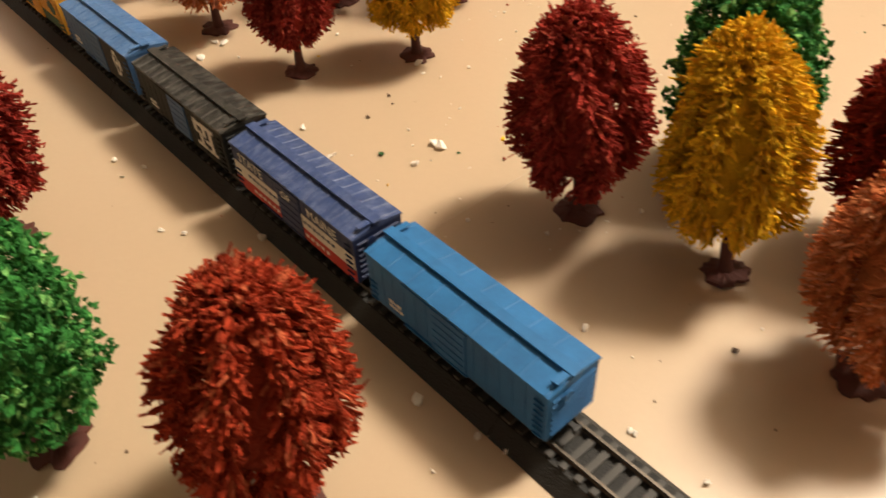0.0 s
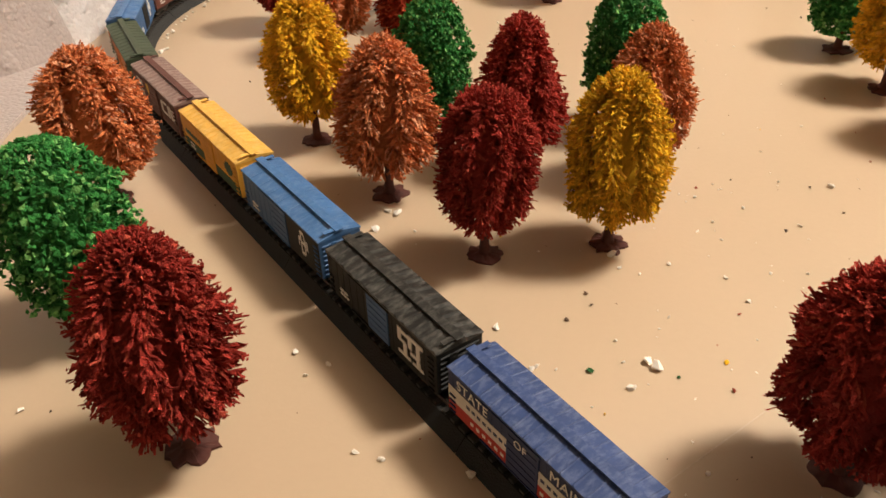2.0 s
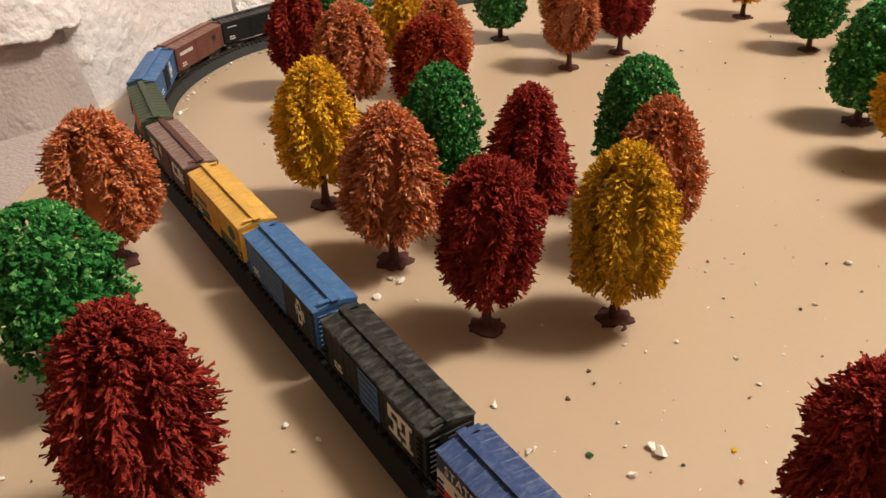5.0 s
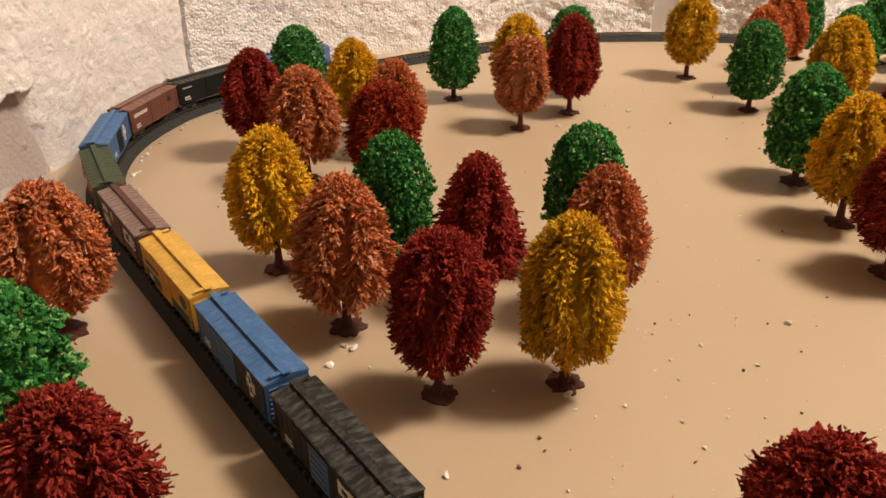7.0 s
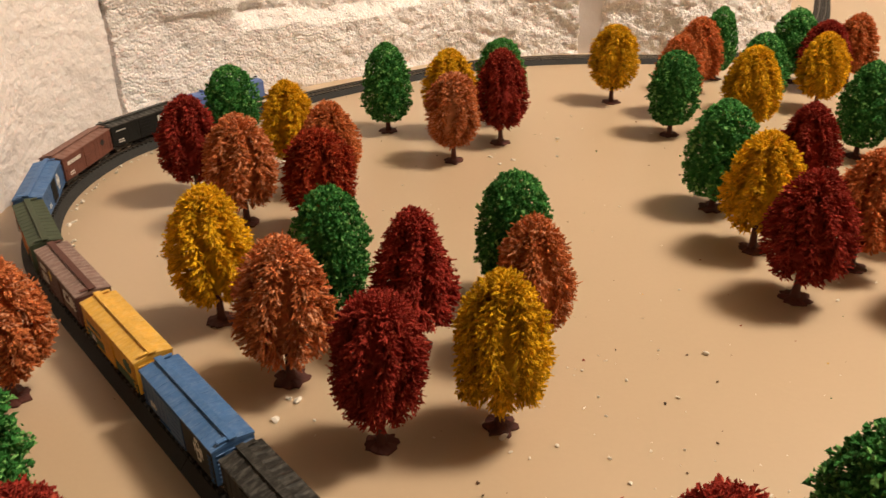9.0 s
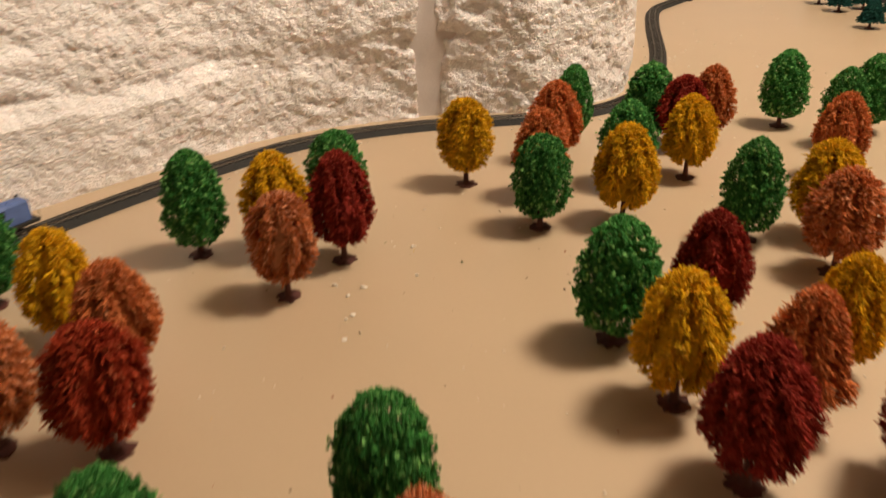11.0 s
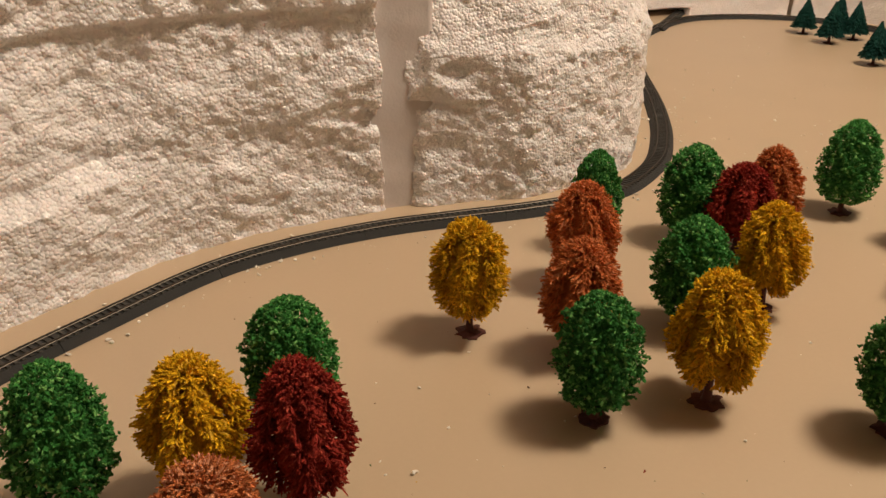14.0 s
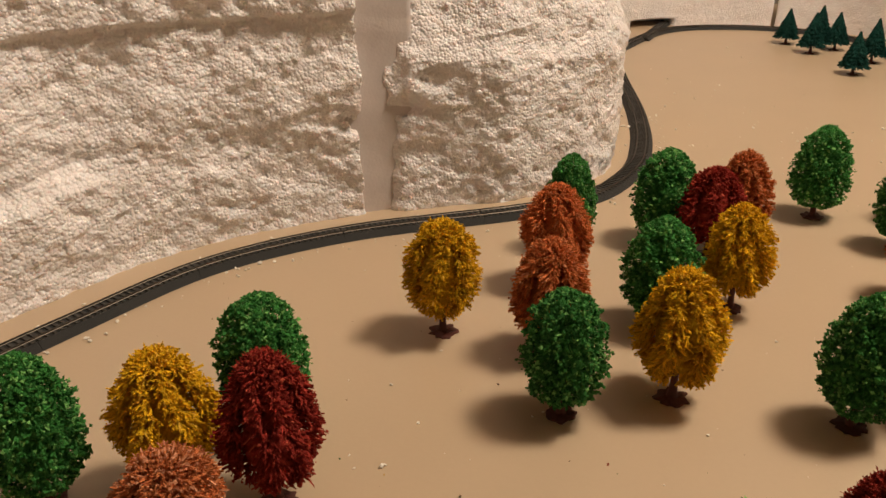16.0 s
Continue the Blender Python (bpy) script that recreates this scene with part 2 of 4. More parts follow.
# ---- the line of the track: a straight, the big bend, the long curve at the back, the bend to the far end ----
EDGE = [(0.2810, -0.1080), (0.1460, 0.0393), (0.0110, 0.1870), (-0.0900, 0.2980), (-0.1890, 0.4065), (-0.2416, 0.4640), (-0.2800, 0.5090), (-0.3045, 0.5500),
        (-0.3170, 0.5850), (-0.3220, 0.6150), (-0.3220, 0.6450), (-0.3170, 0.6780), (-0.3060, 0.7110), (-0.2650, 0.7740), (-0.2110, 0.8320), (-0.1470, 0.8910), (-0.0842, 0.9398),
        (-0.0186, 0.9862), (0.0456, 1.0090), (0.1160, 1.0195), (0.1800, 1.0190), (0.2500, 1.0170), (0.3050, 1.0225), (0.3500, 1.0370), (0.3910, 1.0650), (0.4330, 1.1050),
        (0.4720, 1.1620), (0.5050, 1.2200), (0.5510, 1.3150), (0.6260, 1.4900), (0.6900, 1.6200), (0.7440, 1.6760), (0.8160, 1.7370), (0.8830, 1.7810), (0.9500, 1.7930),
        (1.0290, 1.7730), (1.0880, 1.7360), (1.1300, 1.6800), (1.1500, 1.6100), (1.1520, 1.4800)]


def smooth_line(corners, step=0.002):
    """A Catmull-Rom line through the corners, with points at even steps along it."""
    c = np.array(corners, float)
    c = np.vstack([2 * c[0] - c[1], c, 2 * c[-1] - c[-2]])
    out, u = [], np.linspace(0, 1, 30, endpoint=False)[:, None]
    for p0, p1, p2, p3 in zip(c, c[1:], c[2:], c[3:]):
        out.append(0.5 * (2 * p1 + (p2 - p0) * u + (2 * p0 - 5 * p1 + 4 * p2 - p3) * u**2 + (3 * p1 - p0 - 3 * p2 + p3) * u**3))
    line = np.vstack([*out, c[-2:-1]])
    far = np.r_[0, np.cumsum(np.hypot(*np.diff(line, axis=0).T))]
    even = np.arange(0, far[-1], step)
    return np.stack([np.interp(even, far, line[:, k]) for k in (0, 1)], -1)


STEP = 0.002
LINE = smooth_line(EDGE, STEP)
for _ in range(40):
    LINE[1:-1] = 0.25 * LINE[:-2] + 0.5 * LINE[1:-1] + 0.25 * LINE[2:]
# the edge of the roadbed is moved to its middle
along = np.gradient(LINE, axis=0)
along /= np.hypot(along[:, 0], along[:, 1])[:, None]
LINE = smooth_line(LINE[::6] + 0.0126 * np.stack([-along[::6, 1], along[::6, 0]], -1), STEP)
LENGTH = STEP * (len(LINE) - 1)


def on_line(s, side=0.0):
    """The place on the track at s metres, side metres to its left, and its heading."""
    k = np.arange(len(LINE)) * STEP
    p = np.array([np.interp(s, k, LINE[:, 0]), np.interp(s, k, LINE[:, 1])])
    q = np.array([np.interp(min(s + 0.004, LENGTH), k, LINE[:, 0]), np.interp(min(s + 0.004, LENGTH), k, LINE[:, 1])])
    r = np.array([np.interp(max(s - 0.004, 0), k, LINE[:, 0]), np.interp(max(s - 0.004, 0), k, LINE[:, 1])])
    d = (q - r) / np.hypot(*(q - r))
    return p + side * np.array([-d[1], d[0]]), math.atan2(d[1], d[0])


def nearest(x, y):
    return STEP * int(np.argmin(np.hypot(LINE[:, 0] - x, LINE[:, 1] - y)))


# ---- room and table ----
def room():
    tagged(part("floor", boxes((-1.6, -1.7, -0.80, 2.6, 3.0, -0.75)), WOOD), "brown wooden floor of the room", "floor", kind="structure")
    # unseen walls and ceiling, added to close the room and set the fill light
    for name, b in (("wall_north", (-1.6, 3.0, -0.75, 2.6, 3.1, 1.80)), ("wall_south", (-1.6, -1.8, -0.75, 2.6, -1.7, 1.80)),
                    ("wall_west", (-1.7, -1.7, -0.75, -1.6, 3.0, 1.80)), ("wall_east", (2.6, -1.7, -0.75, 2.7, 3.0, 1.80))):
        tagged(part(name, boxes(b), PLASTER), "plain beige plaster wall of the unseen room, toned to limit bounce light", "wall", kind="structure")
    tagged(part("ceiling", boxes((-1.6, -1.7, 1.80, 2.6, 3.0, 1.85)), PLASTER), "plain ceiling of the unseen room, toned to limit bounce light", "ceiling", kind="structure")
    table = tagged(new("layout_table"), "wide layout table with a smooth tan painted top", "table", kind="structure")
    top = bmesh.new()
    box(top, -0.85, -0.45, -0.018, 1.50, 2.05, 0.0)
    part("tabletop", top, TAN, table)
    seam = bmesh.new()
    box(seam, -0.055, -0.00022, -0.0004, 0.048, 0.00022, 0.00012)
    seam_ob = part("seam", seam, material("pale_seam", (0.56, 0.445, 0.32), rough=0.5, grain=0.2, size=500), table, "fine pale seam line in the board")
    seam_ob.matrix_local = Matrix.Translation((0.028, 0.248, 0.0)) @ Matrix.Rotation(math.atan2(0.036, 0.040), 4, "Z")
    for x in (-0.80, 1.45):
        for y in (-0.40, 2.00):
            part("leg", boxes((x - 0.03, y - 0.03, -0.75, x + 0.03, y + 0.03, -0.018)), WOOD, table)


room()


# ---- foam cliffs ----
def foam_block(name, foot, height, relief, mat, label, ledges=(), seed=1, depth=0.09, step=0.0012, beads=0.0017, ragged=0.0, skin_below=0.0, tilt=0.0, grooves=(), notch=None, swell=None, dents=(), calm=()):
    """A foam block along a line on the table (its front lies to the right of the line's way): the front is a relief
    sheet of torn
    beads, with a flat top and back. ledges: height, how far the foam above stands out, how much that edge wanders, how
    far the
    foam above leans out. skin_below: up to this height the face is the smooth skin of the sheet, in a tone darkened for
    shade. tilt: how far it leans back per metre of height.
    grooves: from s, z to s, z and how deep; notch: a hollow at the foot from s to s, its height and depth.
    swell: a belly at one height, how far it fades upwards and downwards, and how far it stands out.
    dents: hollows at s (from the end where below zero), z, with their half length, half height and depth.
    calm: stretches from s to s, up to a height, where the foam is cut smooth, and how much of the relief is left there."""
    line = smooth_line(foot, step)
    n = len(line)
    d = np.gradient(line, axis=0)
    d /= np.hypot(d[:, 0], d[:, 1])[:, None]
    for _ in range(20):
        d[1:-1] = (d[:-2] + d[1:-1] + d[2:]) / 3
    out = np.stack([d[:, 1], -d[:, 0]], -1)
    z = np.arange(0, height + step, step)
    s = np.arange(n) * step
    S, Z = np.meshgrid(s, z, indexing="ij")
    pits = value_noise(S / 0.0098 - Z / 0.018, Z / 0.0088 + S / 0.02, seed + 2)
    push = relief * (1.7 * value_noise(S / 0.075, Z / 0.045, seed) + 1.0 * value_noise(S / 0.026 + Z / 0.03, Z / 0.020 - S / 0.05, seed + 1) + 0.62 * pits - 0.9 * np.clip(-pits - 0.18, 0, 1)
                     + 0.30 * value_noise(S / 0.0058 + Z / 0.012, Z / 0.0052 - S / 0.014, seed + 9))
    torn = 0.55 + 0.9 * np.clip(value_noise(S / 0.013, Z / 0.011, seed + 4) + 0.35, 0, 1)
    push += beads * torn * (0.7 * bead_noise(S / 0.0052, Z / 0.0052, seed + 3) + 0.35 * bead_noise(S / 0.0040 + 7, Z / 0.0040, seed + 10))
    for s0, s1, top, left in calm:
        flat = np.clip((S - s0) / 0.012, 0, 1) * np.clip((s1 - S) / 0.02, 0, 1) * np.clip((top - Z) / 0.006, 0, 1)
        push *= 1 - (1 - left) * flat
    for level, amount, wander, lean, start, reach in ledges:
        edge = level + wander * (value_noise(S / 0.09, 0 * Z, seed + 5) + 0.4 * value_noise(S / 0.02, 0 * Z, seed + 6))
        push += (amount * np.clip((Z - edge) / (0.004 if amount > 0 else 0.017), 0, 1) + lean * np.clip(Z - edge, 0, 0.06)) * np.clip((reach - S) / min(0.05, 0.3 * (reach - start)), 0, 1) * np.clip((S - start) / 0.018, 0, 1)
    if swell:
        mid, up, down, amount = swell
        mid = mid + 0.030 * value_noise(S / 0.16, 0 * Z, seed + 14) + 0.010 * value_noise(S / 0.05, 0 * Z, seed + 15)
        rise = np.clip(1 - np.where(Z > mid, (Z - mid) / up, (mid - Z) / down), 0, 1)
        push += amount * (0.75 + 0.9 * value_noise(S / 0.12, 0 * Z, seed + 16)) * rise * rise * (3 - 2 * rise)
    for s0, z0, s1, z1, deep in grooves:
        course = z0 + (z1 - z0) * (S - s0) / (s1 - s0) + 0.004 * value_noise(S / 0.02, 0 * Z, seed + 13)
        push -= deep * np.clip(1.6 - np.abs(Z - course) / 0.0014, 0, 1) * (S > s0) * (S < s1)
    for at, level, wide, tall, deep in dents:
        push -= deep * np.clip(1.4 * (1 - ((S - at % s[-1]) / wide) ** 2 - ((Z - level) / tall) ** 2), 0, 1)
    if notch:
        push -= notch[3] * (S > notch[0]) * (S < notch[1]) * (Z < notch[2])
    if skin_below:
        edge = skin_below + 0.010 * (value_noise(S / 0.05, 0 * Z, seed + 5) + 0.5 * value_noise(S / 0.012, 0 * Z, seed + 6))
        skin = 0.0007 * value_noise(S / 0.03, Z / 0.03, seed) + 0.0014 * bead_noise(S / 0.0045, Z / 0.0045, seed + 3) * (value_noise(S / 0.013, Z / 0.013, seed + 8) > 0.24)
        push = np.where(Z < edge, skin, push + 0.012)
    push -= tilt * np.minimum(Z, 0.09)
    slide = ragged * (value_noise(Z / 0.02, S * 0, seed + 7) + 0.5 * value_noise(Z / 0.007, S * 0, seed + 8))
    fade = np.clip(1 - np.minimum(S, s[-1] - S) / 0.02, 0, 1)
    shift = slide * fade * np.where(S < s[-1] / 2, -1, 1)
    front = np.empty((n, len(z), 3))
    for k in (0, 1):
        front[..., k] = line[:, None, k] + out[:, None, k] * push + d[:, None, k] * shift
    front[..., 2] = Z
    back = front[:, -1:].copy()
    back[..., :2] = (line - out * depth)[:, None]
    low = back.copy()
    low[..., 2] = 0.0
    pts = np.concatenate([front, back, low], 1)
    cap0, cap1 = pts[:1].copy(), pts[-1:].copy()
    for cap in (cap0, cap1):
        cap[..., 0], cap[..., 1] = cap[:, -1:, 0], cap[:, -1:, 1]
    ob = mesh_object(name, grid_mesh(name, np.concatenate([cap0, pts, cap1], 0)), mat)
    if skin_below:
        # the face under the overhang takes the foam tone with shade painted in
        ob.data.materials.append(FOAM_SKIN_SHADED)
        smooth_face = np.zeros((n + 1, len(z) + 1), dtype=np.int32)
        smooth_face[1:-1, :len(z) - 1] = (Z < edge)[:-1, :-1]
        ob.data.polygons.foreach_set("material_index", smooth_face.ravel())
    return tagged(ob, label, "foam block", kind="structure")


def beside(s0, s1, side0, side1, count):
    return [tuple(on_line(s0 + (s1 - s0) * k / (count - 1), side0 + (side1 - side0) * k / (count - 1))[0]) for k in range(count)]


S_JOINT, S_GAP = nearest(-0.296, 0.752), nearest(0.128, 1.033)
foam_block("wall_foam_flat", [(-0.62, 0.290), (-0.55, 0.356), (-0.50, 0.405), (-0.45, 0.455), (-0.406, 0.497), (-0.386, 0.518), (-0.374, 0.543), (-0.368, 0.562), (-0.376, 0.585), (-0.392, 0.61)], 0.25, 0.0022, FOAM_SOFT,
           "white foam block with a smooth lower face, toned as shaded, under a rough overhang", seed=11, skin_below=0.063, tilt=0.14, step=0.0014)
foam_block("wall_foam_bend", [(-0.415, 0.548), (-0.388, 0.556), (-0.368, 0.571), (-0.366, 0.617), (-0.371, 0.659), (-0.364, 0.715), (-0.345, 0.773)], 0.25, 0.0015, FOAM_SOFT,
           "white bead foam block cut in a curve along the track", seed=23, ragged=0.002, beads=0.0010)
foam_block("wall_foam_long", [(-0.343, 0.777), *beside(S_JOINT + 0.06, S_GAP - 0.002, 0.050, 0.041, 10)], 0.25, 0.0040, FOAM,
           "long white foam cliff with rough layers and an overhanging ledge", ledges=[(0.066, -0.013, 0.012, 0.0, 0.126, 0.40), (0.092, 0.0030, 0.003, 0.0, 0.045, 0.135), (0.174, 0.0065, 0.004, 0.13, -1.0, 9.0)], swell=(0.112, 0.060, 0.045, 0.006), calm=[(-0.02, 0.145, 0.30, 0.60), (0.125, 0.27, 0.082, 0.60)], dents=[(0.150, 0.092, 0.017, 0.006, 0.006), (-0.004, 0.084, 0.022, 0.011, 0.007), (-0.030, 0.092, 0.030, 0.012, 0.004), (0.17, 0.135, 0.030, 0.012, 0.004)], seed=37, ragged=0.005)
foam_block("wall_foam_corner", [tuple(on_line(S_GAP + 0.020, 0.049)[0]), *beside(S_GAP + 0.034, S_GAP + 0.13, 0.039, 0.030, 4), (0.320, 1.077), (0.367, 1.094), (0.396, 1.119), (0.418, 1.156), (0.428, 1.21), (0.43, 1.30), (0.43, 1.44), (0.43, 1.60)], 0.25, 0.0036, FOAM,
           "white foam block with a rounded corner where the track turns", ledges=[(0.088, 0.0028, 0.008, -0.03, -1.0, 0.14), (0.128, -0.002, 0.010, -0.30, -1.0, 9.0)], dents=[(0.020, 0.095, 0.016, 0.012, 0.005), (0.045, 0.118, 0.018, 0.010, 0.004), (0.012, 0.125, 0.010, 0.020, 0.004)], grooves=[(0.05, 0.147, 0.15, 0.157, -0.0008)], seed=51, ragged=0.006, step=0.0014)
gap_a, gap_b = on_line(S_GAP - 0.02, 0.046)[0], on_line(S_GAP + 0.045, 0.045)[0]
foam_block("wall_foam_gap", [tuple(gap_a), tuple((gap_a + gap_b) / 2), tuple(gap_b)], 0.25, 0.0006, FOAM_GAP_SHADED, "smooth pale filler strip between two foam blocks, darkened for shade in the gap", seed=61, beads=0.0, step=0.004)
foam_block("wall_foam_far", [(0.44, 1.62), (0.60, 1.72), (0.72, 1.80), (0.840, 1.852), (0.93, 1.858), (1.03, 1.832), (1.128, 1.785)], 0.22, 0.0016, FOAM,
           "far white foam wall behind the end of the loop", seed=71, step=0.003, notch=(0.465, 0.570, 0.014, 0.07))
foam_block("wall_foam_end", [(1.132, 1.782), (1.19, 1.71), (1.222, 1.62), (1.23, 1.45), (1.23, 1.20)], 0.22, 0.0016, FOAM,
           "far white foam wall beside the pines", seed=81, step=0.003)



def foam_sheet():
    """A thin offcut that lies on the table at the foot of the flat block."""
    bm = bmesh.new()
    rim = [(-0.615, 0.292), (-0.47, 0.428), (-0.408, 0.492), (-0.388, 0.514), (-0.366, 0.556), (-0.357, 0.552), (-0.352, 0.500), (-0.343, 0.440), (-0.334, 0.398), (-0.400, 0.380), (-0.50, 0.30), (-0.58, 0.25)]
    face = bm.faces.new([bm.verts.new((x, y, 0.0)) for x, y in rim])
    up = bmesh.ops.extrude_face_region(bm, geom=[face])["geom"]
    top = [g for g in up if isinstance(g, bmesh.types.BMVert)]
    for v in top:
        v.co.z = 0.0030
    bmesh.ops.bevel(bm, geom=[e for e in bm.edges if all(v in top for v in e.verts)], offset=0.0008, segments=2, affect="EDGES")
    bmesh.ops.recalc_face_normals(bm, faces=bm.faces)
    tagged(part("foam_offcut", bm, FOAM_SKIN_SHADED), "thin smooth white foam offcut, toned as shaded, lying at the foot of the cliff", "foam offcut")


foam_sheet()

# ---- track ----
BED, RAIL_TOP, GAUGE, TIE = 0.0054, 0.0078, 0.0090, 0.0048
SECTION = 0.124


def ribbon(s0, s1, profile, count):
    """An outline (offset to the left, height) drawn along the track."""
    rows = []
    for s in np.linspace(s0, s1, count):
        rows.append([(*on_line(s, side)[0], z) for side, z in profile + profile[:1]])
    return np.array(rows)


def sleeper_mesh(length, width):
    bm = boxes((-width / 2, -length / 2, 0, width / 2, length / 2, 0.0012), bevel=0.0002)
    me = bpy.data.meshes.new("sleeper")
    bm.to_mesh(me)
    bm.free()
    me.materials.append(SLEEPER)
    return me


TIE_MESH, END_TIE = sleeper_mesh(0.0160, 0.0022), sleeper_mesh(0.0160, 0.0034)


def track_section(s0, s1):
    sec = tagged(new("track_section"), "toy railway track section with dark roadbed and metal rails", "track section", "track sections of the loop")
    half = 0.0126
    mesh_object("roadbed", grid_mesh("roadbed", ribbon(s0 + 0.0002, s1 - 0.0002, [(half, 0.0002), (half - 0.0042, BED), (-half + 0.0042, BED), (-half, 0.0002)], 16), False), BALLAST, sec)
    for side in (1, -1):
        c = side * (GAUGE / 2 + 0.0004)
        mesh_object("rail", grid_mesh("rail", ribbon(s0 + 0.0003, s1 - 0.0003, [(c - 0.0007, BED + 0.0011), (c - 0.0003, BED + 0.0014), (c - 0.0004, RAIL_TOP),
                                                                         (c + 0.0004, RAIL_TOP), (c + 0.0003, BED + 0.0014), (c + 0.0007, BED + 0.0011)], 16), False), RAIL, sec)
    count = int((s1 - s0) / TIE)
    for k in range(count):
        s = s0 + (k + 0.5) * (s1 - s0) / count
        p, h = on_line(s)
        tie = mesh_object("sleeper", END_TIE if k in (0, count - 1) else TIE_MESH, None, sec)
        tie.matrix_local = Matrix.Translation((p[0], p[1], BED - 0.0001)) @ Matrix.Rotation(h, 4, "Z")


FIRST = nearest(-0.138, 0.331) % SECTION
for k in range(int((LENGTH - FIRST) / SECTION)):
    track_section(FIRST + k * SECTION, FIRST + (k + 1) * SECTION)


def spur_track(p, q):
    """A short straight piece that leaves the loop and runs in under the far wall."""
    p, q = Vector((*p, 0)), Vector((*q, 0))
    n = (q - p).length
    sec = tagged(new("track_section"), "short dark spur track running under the far foam wall", "track section")
    sec.matrix_basis = Matrix.Translation(p) @ Matrix.Rotation(math.atan2(q.y - p.y, q.x - p.x), 4, "Z")
    part("roadbed", prism([(-0.0126, 0.0002), (0.0126, 0.0002), (0.0084, BED - 0.0004), (-0.0084, BED - 0.0004)], 0, n), BALLAST, sec)
    for side in (1, -1):
        c = side * (GAUGE / 2 + 0.0004)
        part("rail", boxes((0, c - 0.0004, BED - 0.0004, n, c + 0.0004, RAIL_TOP - 0.0004)), RAIL, sec)
    for k in range(int(n / TIE)):
        tie = mesh_object("sleeper", TIE_MESH, None, sec)
        tie.location = ((k + 0.5) * TIE, 0, BED - 0.0006)


spur_track((0.795, 1.727), (0.945, 1.888))


# ---- trees ----
def outline(h, kind):
    """Half width of a crown, as a share of its widest, at the share h of its height."""
    h = np.clip(h, 0, 1)
    if kind == "cone":
        return np.clip(h / 0.18, 0, 1) ** 0.6 * (1 - h) ** 0.48 * 1.08
    if kind == "egg":
        return np.sqrt(np.clip(1 - (2 * h**0.72 - 1) ** 2, 0, 1)) ** np.interp(h, [0.30, 0.60], [0.85, 1.15])
    return np.sqrt(np.clip(1 - np.abs(2 * h**0.85 - 1) ** 2.3, 0, 1))


def tapered(starts, ends, r0, r1, twist):
    """Three-sided tapered sprigs with a cut tip, all in one mesh."""
    n = len(starts)
    axis = ends - starts
    axis /= np.linalg.norm(axis, axis=1)[:, None]
    ref = np.where(np.abs(axis[:, 2:]) < 0.9, [[0, 0, 1.0]], [[1.0, 0, 0]])
    u = np.cross(axis, ref)
    u /= np.linalg.norm(u, axis=1)[:, None]
    v = np.cross(axis, u)
    verts = np.empty((n, 6, 3))
    for k in range(3):
        a = (twist + k * 2 * np.pi / 3)[:, None]
        ring = np.cos(a) * u + np.sin(a) * v
        verts[:, k], verts[:, k + 3] = starts + ring * r0[:, None], ends + ring * r1[:, None]
    base = np.arange(n)[:, None, None] * 6
    tris = np.array([[0, 1, 4], [0, 4, 3], [1, 2, 5], [1, 5, 4], [2, 0, 3], [2, 3, 5], [3, 4, 5]])
    return verts.reshape(-1, 3), (base + tris).reshape(-1, 3)


def strands(rng, starts, ends, r, along=(0.0, 0.45, 0.8, 1.0), sides=3):
    """Fuzzy strands: knotty tubes with a blunt tip, a little crooked, all in one mesh."""
    n, rings = len(starts), len(along)
    axis = ends - starts
    long = np.linalg.norm(axis, axis=1)[:, None]
    axis = axis / long
    ref = np.where(np.abs(axis[:, 2:]) < 0.9, [[0, 0, 1.0]], [[1.0, 0, 0]])
    u = np.cross(axis, ref)
    u /= np.linalg.norm(u, axis=1)[:, None]
    v = np.cross(axis, u)
    verts = np.empty((n, rings, sides, 3))
    bend_u, bend_v = rng.normal(0, 0.13, (n, 1)), rng.normal(0, 0.13, (n, 1))
    turn = rng.rand(n) * 6.28
    for i, t in enumerate(along):
        wob = rng.normal(0, 0.00034, (n, 2))
        middle = starts + axis * long * t + u * (long * bend_u * t * t + wob[:, :1]) + v * (long * bend_v * t * t + wob[:, 1:])
        size = r * rng.uniform(0.72, 1.34, n) * (0.70 if i in (0, rings - 1) else 1.05)
        for k in range(sides):
            a = turn + 2 * np.pi * (k + 0.5 * (i % 2)) / sides
            lump = (size * (1 + rng.normal(0, 0.26, n)))[:, None]
            verts[:, i, k] = middle + (np.cos(a)[:, None] * u + np.sin(a)[:, None] * v) * lump + axis * rng.normal(0, 0.00034, (n, 1))
    tris = []
    for i in range(rings - 1):
        for k in range(sides):
            p, q = i * sides + k, i * sides + (k + 1) % sides
            tris += [(p, q, q + sides), (p, q + sides, p + sides)]
    end = (rings - 1) * sides
    tris += [(end, end + k, end + k + 1) for k in range(1, sides - 1)]
    return verts.reshape(-1, 3), (np.arange(n)[:, None, None] * rings * sides + np.array(tris)).reshape(-1, 3)


def flakes(rng, places, size, flat=0.6):
    """Crumbs of ground foam: uneven six-sided lumps, all in one mesh. flat: how thin the thinnest are."""
    n = len(places)
    five = np.array([[1, 0, 0], [-0.5, 0.87, 0], [-0.5, -0.87, 0], [0, 0, 1], [0, 0, -1]], float)
    q = rng.normal(0, 1, (n, 3, 3))
    a = q[:, 0] / np.linalg.norm(q[:, 0], axis=1)[:, None]
    c = np.cross(a, q[:, 1])
    c /= np.linalg.norm(c, axis=1)[:, None]
    turn = np.stack([a, np.cross(c, a), c], 1)
